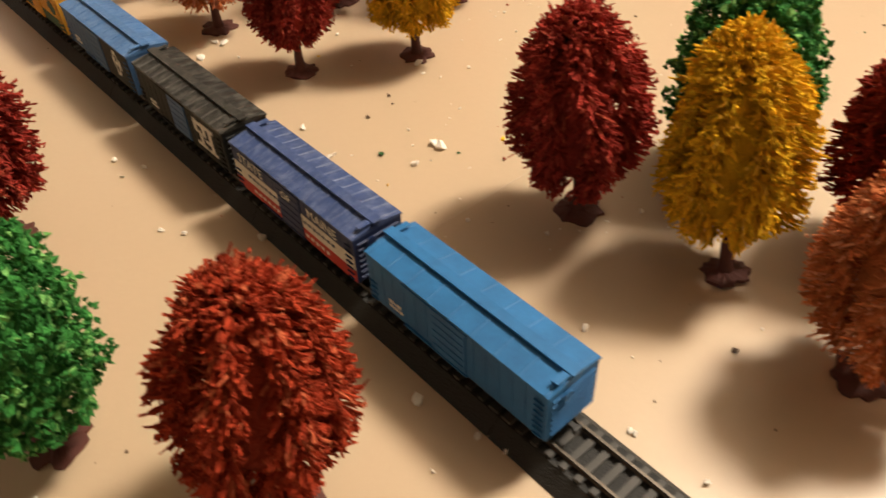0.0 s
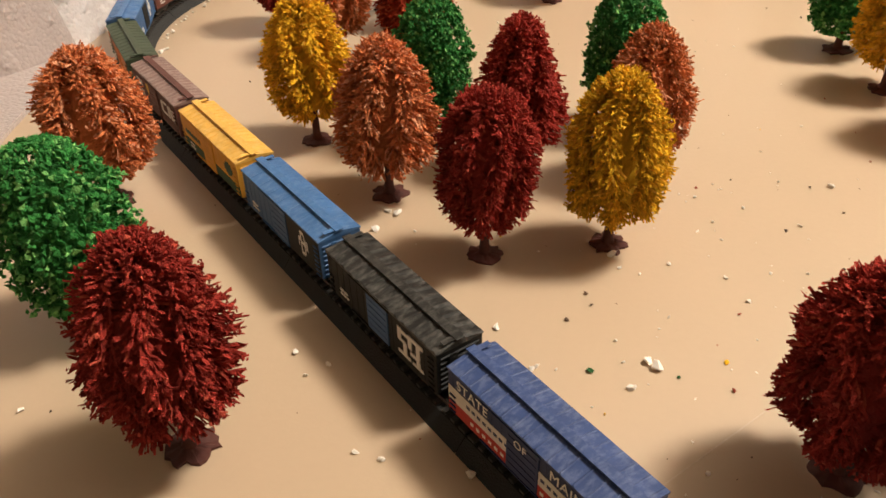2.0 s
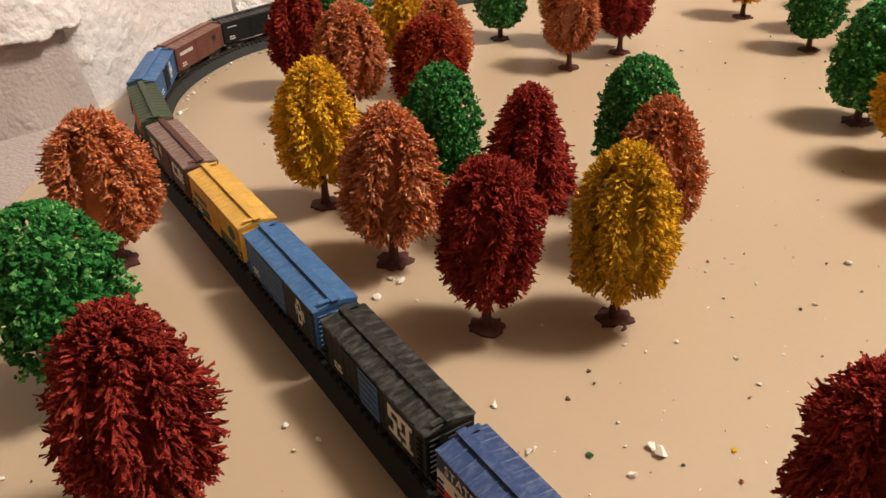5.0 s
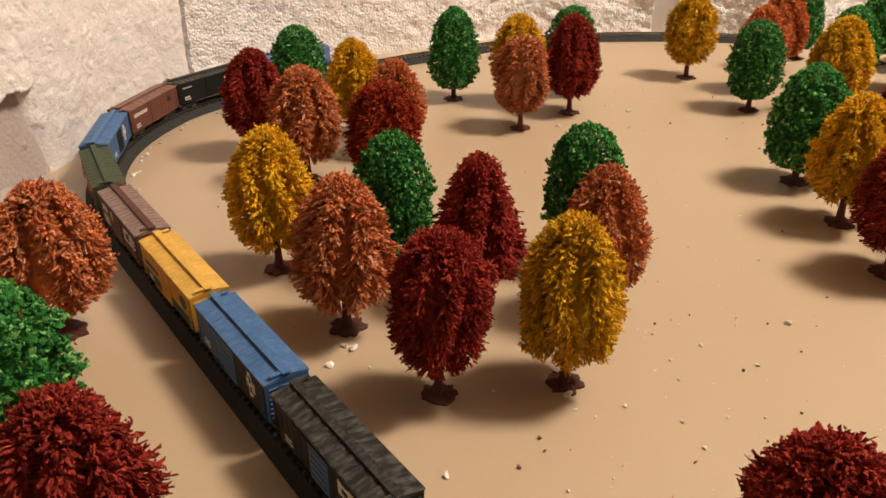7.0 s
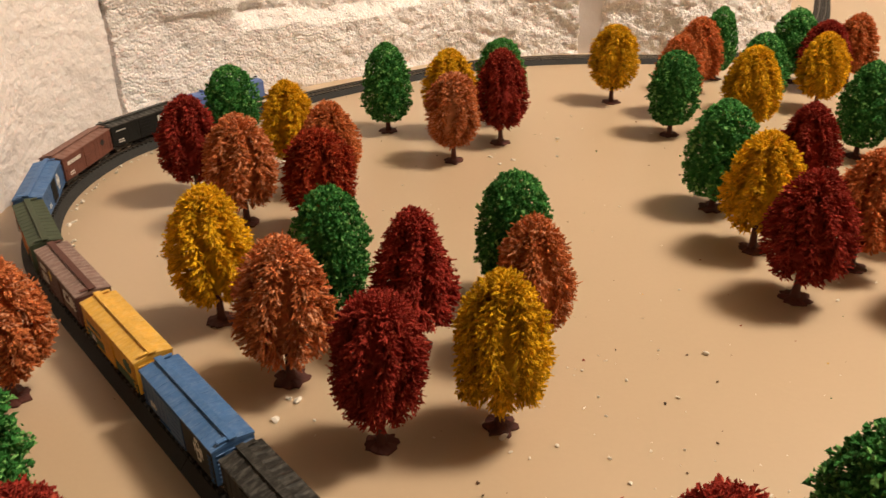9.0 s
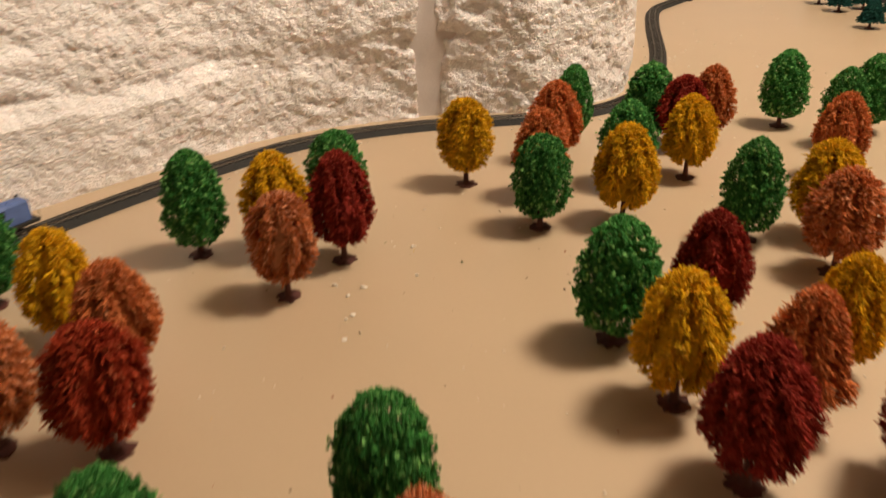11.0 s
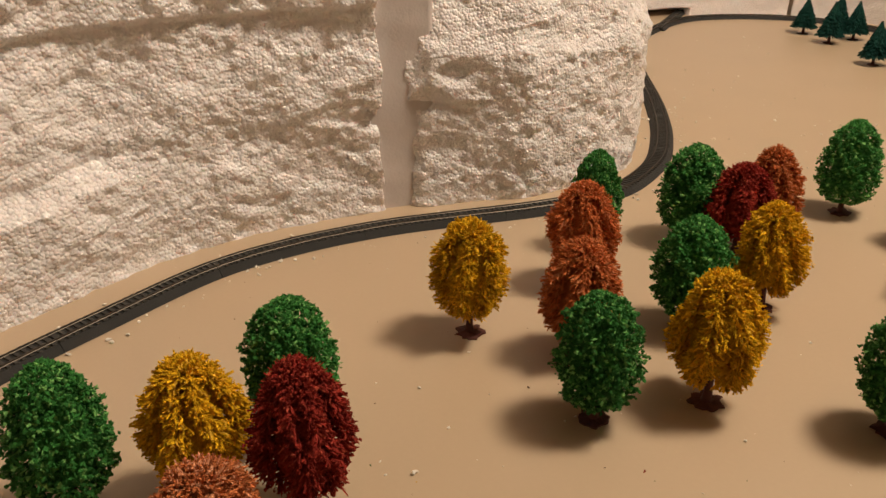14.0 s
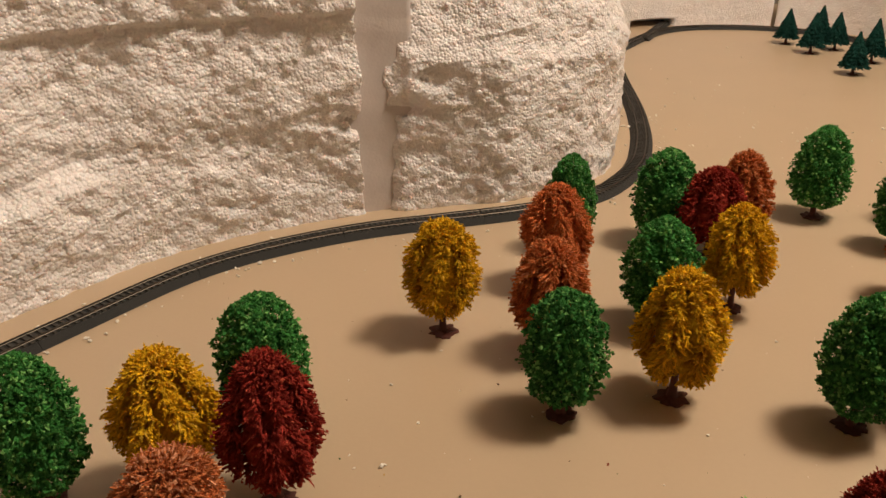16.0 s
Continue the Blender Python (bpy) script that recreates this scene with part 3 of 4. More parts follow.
    verts = np.einsum("vk,nkj->nvj", five, turn * rng.uniform(flat, 1.35, (n, 3, 1))) * size[:, None, None] * rng.uniform(0.8, 1.2, (n, 5, 1)) + places[:, None]
    six = np.array([[0, 1, 3], [1, 2, 3], [2, 0, 3], [1, 0, 4], [2, 1, 4], [0, 2, 4]])
    return verts.reshape(-1, 3), (np.arange(n)[:, None, None] * 5 + six).reshape(-1, 3)


def joined(meshes):
    """One array of places and one of faces from several."""
    start = np.cumsum([0] + [len(v) for v, _ in meshes[:-1]])
    return np.vstack([v for v, _ in meshes]), np.vstack([f + k for (_, f), k in zip(meshes, start)])


def crown_core(rng, kind, width, low, span):
    """The dense dark inside of a crown."""
    rings, sides = 14, 18
    hh = np.linspace(0, 1, rings)
    aa = np.linspace(0, 2 * np.pi, sides, endpoint=False)
    rr = width * outline(hh * 0.98 + 0.01, kind)[:, None] * (1 + 0.10 * rng.normal(0, 1, (rings, sides)))
    core = np.stack([rr * np.cos(aa), rr * np.sin(aa), np.broadcast_to((low + span * (0.08 + 0.78 * hh))[:, None], rr.shape)], -1).reshape(-1, 3)
    q = []
    for i in range(rings - 1):
        for j in range(sides):
            a, b, c, d = i * sides + j, i * sides + (j + 1) % sides, (i + 1) * sides + (j + 1) % sides, (i + 1) * sides + j
            q += [(a, b, c), (a, c, d)]
    ends = np.array([[0, 0, low + span * 0.07], [0, 0, low + span * 0.865]])
    for j in range(sides):
        q += [(rings * sides, (j + 1) % sides, j), (rings * sides + 1, (rings - 1) * sides + j, (rings - 1) * sides + (j + 1) % sides)]
    return np.vstack([core, ends]), np.array(q)


def bristly_crown(name, seed, kind, width, low, high):
    """Knotty fingers all round the stem, drawn together into ribs; each finger is one thick strand with a thin one and crumbs at its tip."""
    rng = np.random.RandomState(seed)
    span, ribs, n = high - low, 6 + seed % 3, 1000
    k = np.arange(n) + 0.5
    h = (k / n) ** 0.94
    angle = (k * 2.39996 + rng.normal(0, 0.10, n)) % (2 * np.pi)
    # ribs that wander a little with the height
    rib_angle = np.arange(ribs) * 2 * np.pi / ribs + rng.normal(0, 0.12, ribs)
    near = (angle[:, None] - rib_angle - 0.25 * np.sin(5 * h[:, None] + np.arange(ribs)) + np.pi) % (2 * np.pi) - np.pi
    own = np.argmin(np.abs(near), 1)
    off = near[np.arange(n), own]
    half = np.pi / ribs
    strong = np.clip((0.97 - h) / 0.15, 0, 1)
    angle = angle - 0.19 * off * strong
    # branches: fingers of one height and rib share their length and their droop
    branch = own * 13 + np.minimum((h * 12).astype(int), 12)
    share_len, share_lift = rng.normal(0, 0.030, ribs * 13)[branch], rng.normal(0, 6, ribs * 13)[branch]
    furrow = 0.23 * np.clip(np.abs(off) / half, 0, 1) ** 1.5 * strong
    r = width * outline(h, kind) * (1.06 - furrow + share_len + rng.normal(0, 0.022, n))
    tip = np.stack([r * np.cos(angle), r * np.sin(angle), low + span * h + rng.normal(0, 0.0004, n)], -1)
    lift = np.radians(np.interp(h, [0, 0.12, 0.4, 0.70, 0.88, 1.0], [-24, -11, -5, -1, 14, 66]) + share_lift - 16 * strong * np.clip(np.abs(off) / half, 0, 1) + rng.normal(0, 5, n))
    fan = angle + 1.35 * off * strong + rng.normal(0, 0.07, n)
    way = np.stack([np.cos(lift) * np.cos(fan), np.cos(lift) * np.sin(fan), np.sin(lift)], -1)
    deep = np.minimum(rng.uniform(0.0100, 0.0130, n), np.maximum(0.94 * r, 0.004))[:, None]
    root = tip - way * deep
    meshes = [strands(rng, root, tip, rng.uniform(0.00052, 0.00082, n), along=(0.0, 0.5, 0.82, 1.0))]
    spread = rng.normal(0, 0.00085, (n, 3))
    meshes.append(strands(rng, tip - way * deep * 0.6 + 0.3 * spread, tip + spread - way * rng.uniform(-0.0008, 0.0022, n)[:, None], rng.uniform(0.00030, 0.00050, n), along=(0.0, 0.6, 1.0)))
    spots = np.vstack([tip - way * rng.uniform(-0.0002, 0.0040, n)[:, None] + rng.normal(0, 0.00050, (n, 3)) for _ in range(3)])
    spots = spots[rng.rand(3 * n) < 0.85]
    meshes.append(flakes(rng, spots, rng.uniform(0.00045, 0.00100, len(spots)), 0.45))
    meshes.append(crown_core(rng, kind, width * 0.52, low, span))
    return solid_mesh(name, *joined(meshes), False)


def leafy_crown(name, seed, kind, width, low, high):
    """Clumps of small foam leaves over a dense inside, with strands that show here and there at the rim."""
    rng = np.random.RandomState(seed)
    span, clumps, leaves = high - low, 190, 4700
    ch = (np.arange(clumps) + 0.5) / clumps
    ca = (np.arange(clumps) * 2.39996 + rng.normal(0, 0.2, clumps)) % (2 * np.pi)
    grow = np.clip(rng.normal(0, 0.048, clumps), -0.10, 0.08)
    k = np.arange(leaves) + 0.5
    h, angle = np.clip(k / leaves + rng.normal(0, 0.004, leaves), 0.002, 0.998), (k * 2.39996 + rng.normal(0, 0.25, leaves)) % (2 * np.pi)
    own = np.empty(leaves, int)
    apart = np.empty(leaves)
    for i in range(0, leaves, 900):
        part_h, part_a = h[i:i + 900, None], angle[i:i + 900, None]
        da = (part_a - ca + np.pi) % (2 * np.pi) - np.pi
        cost = (da * np.clip(outline(part_h, kind), 0.1, 1)) ** 2 + ((part_h - ch) * 3.0) ** 2
        own[i:i + 900] = np.argmin(cost, 1)
        apart[i:i + 900] = np.sqrt(cost[np.arange(len(cost)), own[i:i + 900]])
    swell = grow[own] + 0.10 - 1.45 * np.clip(apart, 0, 0.20)
    r = width * outline(h, kind) * (1.0 + swell - 0.16 * rng.rand(leaves) ** 2.2)
    spots = np.stack([r * np.cos(angle), r * np.sin(angle), low + span * h + 0.05 * span * grow[own] * (h - 0.4)], -1) + rng.normal(0, 0.00035, (leaves, 3))
    meshes = [flakes(rng, spots, rng.uniform(0.00080, 0.00175, leaves), 0.35)]
    pick = rng.choice(leaves, 420, replace=False)
    out = spots[pick] * [1.03, 1.03, 1.0]
    way = np.stack([np.cos(angle[pick]), np.sin(angle[pick]), rng.normal(-0.05, 0.2, 420)], -1)
    meshes.append(strands(rng, out - way * 0.007, out, rng.uniform(0.0003, 0.0005, 420)))
    meshes.append(crown_core(rng, kind, width * 0.60, low, span))
    return solid_mesh(name, *joined(meshes), False)


def stem_bmesh(top, rng):
    bm = bmesh.new()
    heights = [0.0006, 0.004, 0.010, top]
    rings = []
    for z, r in zip(heights, (0.0034, 0.0024, 0.0020, 0.0012)):
        rings.append([bm.verts.new((r * math.cos(a) * (1 + 0.12 * rng.random()), r * math.sin(a) * (1 + 0.12 * rng.random()), z)) for a in [k * math.pi / 4 for k in range(8)]])
    for lo, hi in zip(rings, rings[1:]):
        for k in range(8):
            bm.faces.new((lo[k], lo[(k + 1) % 8], hi[(k + 1) % 8], hi[k]))
    return bm


def foot_bmesh(rng, radius):
    """A plastic foot like a splayed root plate, with a lobed rim."""
    bm = bmesh.new()
    n = 26
    middle = bm.verts.new((0, 0, 0.0022))
    inner, outer, rim = [], [], []
    for k in range(n):
        a = 2 * math.pi * k / n
        r = radius * (0.78 + 0.30 * rng.random() + 0.07 * math.sin(7 * a + radius * 900))
        inner.append(bm.verts.new((0.38 * radius * math.cos(a), 0.38 * radius * math.sin(a), 0.0014 + 0.0005 * rng.random())))
        outer.append(bm.verts.new((r * math.cos(a), r * math.sin(a), 0.0007 + 0.0005 * rng.random())))
        rim.append(bm.verts.new((r * 1.03 * math.cos(a), r * 1.03 * math.sin(a), 0.0)))
    for k in range(n):
        j = (k + 1) % n
        bm.faces.new((middle, inner[k], inner[j]))
        bm.faces.new((inner[k], outer[k], outer[j], inner[j]))
        bm.faces.new((outer[k], rim[k], rim[j], outer[j]))
    return bm


def tree(color, kind, width, seed, words):
    rng = random.Random(seed)
    leafy = color == "green"
    root = tagged(new("model_tree"), words, "model tree", "toy trees on the table")
    part("foot", foot_bmesh(rng, 0.0092), TRUNK, root, smooth=False)
    part("trunk", stem_bmesh(0.045, rng), TRUNK, root, smooth=True)
    low = 0.0115 if leafy else 0.0145
    crown = leafy_crown if leafy else bristly_crown
    mesh_object("crown", crown("crown", seed, kind, width, low, 0.0808 if leafy else 0.0802), CROWNS[color], root)
    return root


WORDS = {
    "dark red": "dark red bristly toy tree on a brown plastic foot",
    "red": "brick red bristly toy tree on a brown plastic foot",
    "rust": "rust red bristly toy tree on a brown plastic foot",
    "orange": "dusty orange bristly toy tree on a brown plastic foot",
    "yellow": "mustard yellow bristly toy tree on a brown plastic foot",
    "green": "green crumbly leafy toy tree on a brown plastic foot",
}
# colour, crown, half width in mm, x, y, height in mm
BESIDE_TRACK = [
    ("green", "round", 26.2, -0.210, 0.284, 82), ("dark red", "egg", 24.4, -0.1495, 0.226, 88), ("green", "round", 23.7, -0.098, 0.139, 84), ("red", "egg", 23.3, -0.0305, 0.122, 83),
    ("dark red", "round", 22.1, -0.061, 0.341, 82), ("yellow", "egg", 23.4, -0.007, 0.354, 85), ("dark red", "egg", 24.4, 0.0565, 0.2355, 84), ("yellow", "egg", 22.9, 0.1005, 0.2015, 88),
    ("orange", "egg", 25, 0.128, 0.158, 80), ("green", "egg", 26.7, 0.113, 0.256, 84), ("dark red", "egg", 23.6, 0.151, 0.213, 82),
]
MIDDLE_GROVE = [
    ("orange", "egg", 26.4, -0.2455, 0.372, 82), ("orange", "egg", 25.0, -0.111, 0.388, 84), ("yellow", "egg", 24.3, -0.161, 0.442, 86), ("green", "round", 22.2, -0.0965, 0.445, 82),
    ("dark red", "cone", 27.0, -0.050, 0.417, 84), ("green", "round", 22.9, 0.004, 0.468, 82), ("orange", "egg", 22.1, 0.011, 0.415, 82), ("dark red", "egg", 25.2, -0.228, 0.620, 83),
    ("orange", "egg", 26.2, -0.1785, 0.571, 84), ("green", "round", 24.5, -0.224, 0.725, 76), ("yellow", "egg", 23.2, -0.1625, 0.667, 81), ("rust", "egg", 24.4, -0.125, 0.626, 75),
    ("red", "round", 25.6, -0.120, 0.556, 78), ("orange", "round", 24, -0.031, 0.6935, 79),
]
RIGHT_GROVE = [
    ("green", "egg", 23.7, 0.313, 0.702, 84), ("green", "egg", 27.2, 0.160, 0.596, 84), ("yellow", "egg", 26, 0.168, 0.531, 85), ("dark red", "egg", 26, 0.172, 0.468, 84),
    ("dark red", "egg", 23, 0.223, 0.597, 82), ("rust", "cone", 27, 0.221, 0.506, 82), ("yellow", "egg", 20.9, 0.270, 0.535, 80), ("dark red", "egg", 25, 0.2525, 0.452, 84),
    ("orange", "egg", 26.9, 0.344, 0.640, 82), ("yellow", "egg", 27.1, 0.370, 0.693, 82),
]
BACK_ROW = [
    ("green", "egg", 24.2, -0.0935, 0.772, 85), ("yellow", "egg", 26, -0.036, 0.764, 82), ("green", "round", 25.0, 0.013, 0.799, 81.5), ("dark red", "egg", 24.4, 0.011, 0.7385, 88),
    ("yellow", "round", 25.4, 0.132, 0.862, 83), ("green", "round", 24, 0.168, 0.759, 79), ("yellow", "egg", 26.6, 0.235, 0.753, 86), ("rust", "egg", 26, 0.228, 0.899, 83),
    ("rust", "egg", 25, 0.187, 0.819, 82), ("green", "egg", 21.1, 0.264, 0.950, 82), ("green", "egg", 28.1, 0.343, 0.939, 82), ("green", "egg", 26.7, 0.268, 0.825, 80),
    ("dark red", "egg", 27, 0.364, 0.906, 77), ("rust", "egg", 24.7, 0.401, 0.922, 81), ("yellow", "egg", 24.3, 0.330, 0.830, 81), ("green", "egg", 26, 0.500, 0.946, 84),
    ("rust", "egg", 24, 0.460, 0.800, 82), ("green", "egg", 23, 0.517, 0.871, 82), ("green", "egg", 23, 0.575, 0.905, 84),
]
WOOD_PLAN = BESIDE_TRACK + MIDDLE_GROVE + RIGHT_GROVE + BACK_ROW
# trees that stand aslant: degrees about x and about y
LEANING = {(0.0565, 0.2355): (2.5, -4.6), (0.1005, 0.2015): (-8.0, -5.5)}
made = {}
for i, (color, kind, half, x, y, tall) in enumerate(WOOD_PLAN):
    key = (color, kind, i % 3)
    spin = random.Random(900 + i)
    tip = LEANING.get((x, y), (spin.uniform(-1.2, 1.2), spin.uniform(-1.2, 1.2)))
    m = Matrix.Translation((x, y, 0.0)) @ Matrix.Rotation(radians(tip[0]), 4, "X") @ Matrix.Rotation(radians(tip[1]), 4, "Y") @ Matrix.Rotation(spin.uniform(0, 6.28), 4, "Z")
    if key not in made:
        made[key] = tree(color, kind, 0.024, 40 + i, WORDS[color])
        ob = made[key]
        ob.matrix_basis = m
    else:
        ob = copy_thing(made[key], m)
    ob.scale = (half / 25.2, half / 25.2, tall / 83)


def pine_mesh(seed):
    """Tiers of drooping needles round a stem."""
    rng = np.random.RandomState(seed)
    n = 1500
    h = rng.rand(n) ** 1.2
    tier = (h * 9) % 1.0
    r = 0.0200 * (1 - h) ** 0.80 * (0.86 + 0.26 * (1 - tier)) * rng.uniform(0.86, 1.10, n) + 0.0010
    a = rng.rand(n) * 6.283
    z = 0.0135 + 0.0475 * h
    end = np.stack([r * np.cos(a), r * np.sin(a), z - 0.0022], -1)
    start = np.stack([r * 0.35 * np.cos(a), r * 0.35 * np.sin(a), z + 0.0035], -1)
    verts, tris = tapered(start, end, np.full(n, 0.0013), np.full(n, 0.0008), rng.rand(n) * 6)
    return solid_mesh("crown", verts, tris)


pine = None
for i, (x, y, tall) in enumerate([(1.027, 1.621, 60), (1.007, 1.535, 66), (1.068, 1.546, 62), (0.954, 1.383, 62), (1.045, 1.440, 68), (1.110, 1.450, 68), (1.078, 1.598, 66), (1.04, 1.33, 66)]):
    m = Matrix.LocRotScale((x, y, 0), Euler((0, 0, i * 1.7)), None)
    if pine is None:
        pine = tagged(new("model_pine"), "dark blue-green toy pine on a small brown foot", "model pine", "toy pines at the far end")
        rng = random.Random(5)
        part("foot", foot_bmesh(rng, 0.0085), TRUNK, pine)
        part("trunk", stem_bmesh(0.03, rng), TRUNK, pine, smooth=True)
        mesh_object("crown", pine_mesh(7), CROWNS["pine"], pine)
        ob = pine
        ob.matrix_basis = m
    else:
        ob = copy_thing(pine, m)
    ob.scale = (1.0, 1.0, tall / 62)


# ---- train ----
PITCH, CAR, HALF, SILL, EAVE = 0.0775, 0.0712, 0.0092, 0.0056, 0.0232


def sheet_bars(rects, side, y, depth=0.00012):
    """Flat printed shapes on a car's side; x runs to the right as one reads them there. side: 1 left, -1 right."""
    bm = bmesh.new()
    for x0, z0, x1, z1 in rects:
        xa, xb = (x0, x1) if side < 0 else (-x1, -x0)
        ya, yb = sorted((side * (y - 0.0001), side * (y + depth)))
        box(bm, xa, ya, z0, xb, yb, z1)
    return bm


def letters(text, size, x, z, side, y, mat, parent, name="lettering"):
    """Raised words on a side, in the built-in letters; x, z: the lower corner where reading starts."""
    curve = bpy.data.curves.new("words", "FONT")
    curve.body, curve.size, curve.extrude, curve.space_character = text, size, 0.00006, 1.06
    tmp = bpy.data.objects.new("words", curve)
    scene.collection.objects.link(tmp)
    me = bpy.data.meshes.new_from_object(tmp.evaluated_get(bpy.context.evaluated_depsgraph_get()))
    bpy.data.objects.remove(tmp)
    ob = mesh_object(name, me, mat, parent)
    turn = Matrix(((1, 0, 0, 0), (0, 0, 1, 0), (0, 1, 0, 0), (0, 0, 0, 1)))
    if side < 0:
        ob.matrix_local = Matrix.Translation((x, -y - 0.0001, z)) @ Matrix.Rotation(math.pi / 2, 4, "X")
    else:
        ob.matrix_local = Matrix.Translation((-x, y + 0.0001, z)) @ Matrix.Rotation(math.pi, 4, "Z") @ Matrix.Rotation(math.pi / 2, 4, "X")
    return ob


def word_bars(x, z, count, height, width, gap):
    """Small bars in place of words that cannot be read."""
    return [(x + k * (width + gap), z, x + k * (width + gap) + width, z + height) for k in range(count)]


def truck(parent, x):
    bogie = new("truck")
    bogie.parent = parent
    bogie.location = (x, 0, 0)
    bm = boxes((-0.0085, -0.0066, 0.0016, 0.0085, -0.0056, 0.0042), (-0.0085, 0.0056, 0.0016, 0.0085, 0.0066, 0.0042), (-0.0022, -0.006, 0.0026, 0.0022, 0.006, 0.0056), bevel=0.0003)
    me = bpy.data.meshes.new("truck_frame")
    bm.to_mesh(me)
    bm.free()
    frame_ob = mesh_object("truck_frame", me, BLACK, bogie)
    for wx in (-0.0053, 0.0053):
        wheels = bmesh.new()
        for side in (-1, 1):
            rod(wheels, (wx, side * 0.0036, 0.0026), (wx, side * 0.0052, 0.0026), 0.0026, segments=16)
        rod(wheels, (wx, -0.0052, 0.0026), (wx, 0.0052, 0.0026), 0.0006)
        part("wheelset", wheels, STEEL, bogie)
    return bogie


def coupler(parent, x, z=0.0048):
    way = 1 if x > 0 else -1
    bm = boxes((min(x, x + way * 0.0024), -0.0008, z - 0.0007, max(x, x + way * 0.0024), 0.0008, z + 0.0007),
               (min(x + way * 0.0020, x + way * 0.0030), -0.0014, z - 0.0010, max(x + way * 0.0020, x + way * 0.0030), 0.0014, z + 0.0010), bevel=0.0002)
    part("coupler", bm, BLACK, parent)


def boxcar(words, side_mat, roof_mat, end_mat=None, door_mat=None, ribs=14, wave=0.0004, lower=None, prints=(), door_at=0.0, walk_mat=None, panels=()):
    """A forty-foot boxcar: body, roof with ribs, roof walk, doors, ladders, trucks, couplers and its printing."""
    car = tagged(new("boxcar"), words, "model boxcar", "cars of the toy train")
    L = CAR / 2
    end_mat, door_mat, walk_mat = end_mat or side_mat, door_mat or side_mat, walk_mat or roof_mat
    part("body", boxes((-L, -HALF, SILL, L, HALF, EAVE), bevel=0.00025), side_mat, car)
    body = bmesh.new()
    for k in range(15):
        x = -L + CAR * (k + 0.5) / 15
        if abs(x - door_at) > 0.0075:
            for side in (-1, 1):
                box(body, x - 0.00016, side * HALF - 0.00012, SILL + 0.0010, x + 0.00016, side * HALF + 0.00012, EAVE - 0.0008)
    tagged(part("side_seams", body, side_mat, car), kind="stuff")
    if lower:
        for side in (-1, 1):
            part("lower_panel", sheet_bars([(-L + 0.0003, SILL + 0.0002, L - 0.0003, lower[1])], side, HALF, 0.00016), lower[0], car)
    for side in (-1, 1):
        for rect, mat in panels:
            part("paint_panel", sheet_bars([rect], side, HALF, 0.00018), mat, car)
    part("underframe", boxes((-L + 0.002, -0.0035, 0.0040, L - 0.002, 0.0035, SILL + 0.0002), (-0.006, 0.002, 0.0026, 0.004, 0.0055, 0.0045), bevel=0.0002), BLACK, car)
    # roof: shallow ridge with cross ribs
    H = HALF + 0.0003
    roof = prism([(-H, EAVE - 0.0003), (H, EAVE - 0.0003), (H, EAVE + 0.0004), (0.001, EAVE + 0.0019), (-0.001, EAVE + 0.0019), (-H, EAVE + 0.0004)], -L - 0.0002, L + 0.0002)
    rib = bmesh.new()
    for k in range(ribs + 1):
        x = -L + 0.0012 + (CAR - 0.0024) * k / ribs
        for side in (-1, 1):
            a, b = Vector((x, side * (H - 0.0002), EAVE + 0.0005)), Vector((x, side * 0.0022, EAVE + 0.0018))
            w = 0.0019 if wave > 0.00028 else 0.0005
            v = [rib.verts.new(p) for p in (a + Vector((-w, 0, 0)), a + Vector((0, 0, wave)), a + Vector((w, 0, 0)), b + Vector((-w * 0.7, 0, 0)), b + Vector((0, 0, wave)), b + Vector((w * 0.7, 0, 0)))]
            for f in ((v[0], v[1], v[4], v[3]), (v[1], v[2], v[5], v[4]), (v[0], v[2], v[1]), (v[3], v[4], v[5])):
                rib.faces.new(f)
    bmesh.ops.recalc_face_normals(roof, faces=roof.faces)
    part("roof", roof, roof_mat, car)
    bmesh.ops.recalc_face_normals(rib, faces=rib.faces)
    tagged(part("roof_ribs", rib, roof_mat, car), kind="stuff")
    walkway = bmesh.new()
    box(walkway, -L - 0.0008, -0.0018, EAVE + 0.0025, L + 0.0008, 0.0018, EAVE + 0.0031, bevel=0.00015)
    for k in range(9):
        x = -L + 0.003 + (CAR - 0.006) * k / 8
        box(walkway, x - 0.0003, -0.0013, EAVE + 0.0017, x + 0.0003, 0.0013, EAVE + 0.0026)
    for x in (-L + 0.0012, L - 0.0012):
        box(walkway, x - 0.0011, (0.0019 if x < 0 else -0.0062), EAVE + 0.0024, x + 0.0011, (0.0062 if x < 0 else -0.0019), EAVE + 0.0028, bevel=0.0001)
    part("roof_walk", walkway, walk_mat, car)
    # ends with pressed ridges
    for way in (-1, 1):
        ends = bmesh.new()
        for k in range(7):
            z = SILL + 0.0018 + 0.0022 * k
            rod(ends, (way * (L + 0.0001), -HALF + 0.0015, z), (way * (L + 0.0001), HALF - 0.0015, z), 0.0004, segments=6)
        tagged(part("end_panel", ends, end_mat, car), kind="stuff")
    for side in (-1, 1):
        door = boxes((door_at - 0.0068, side * HALF - 0.0004, SILL + 0.0008, door_at + 0.0068, side * HALF + 0.0005, EAVE - 0.0012), bevel=0.00015)
        for k in range(5):
            z = SILL + 0.0030 + 0.0028 * k
            box(door, door_at - 0.0060, side * HALF + (0.0003 if side > 0 else -0.0007), z, door_at + 0.0060, side * HALF + (0.0007 if side > 0 else -0.0003), z + 0.0005)
        part("door", door, door_mat, car)
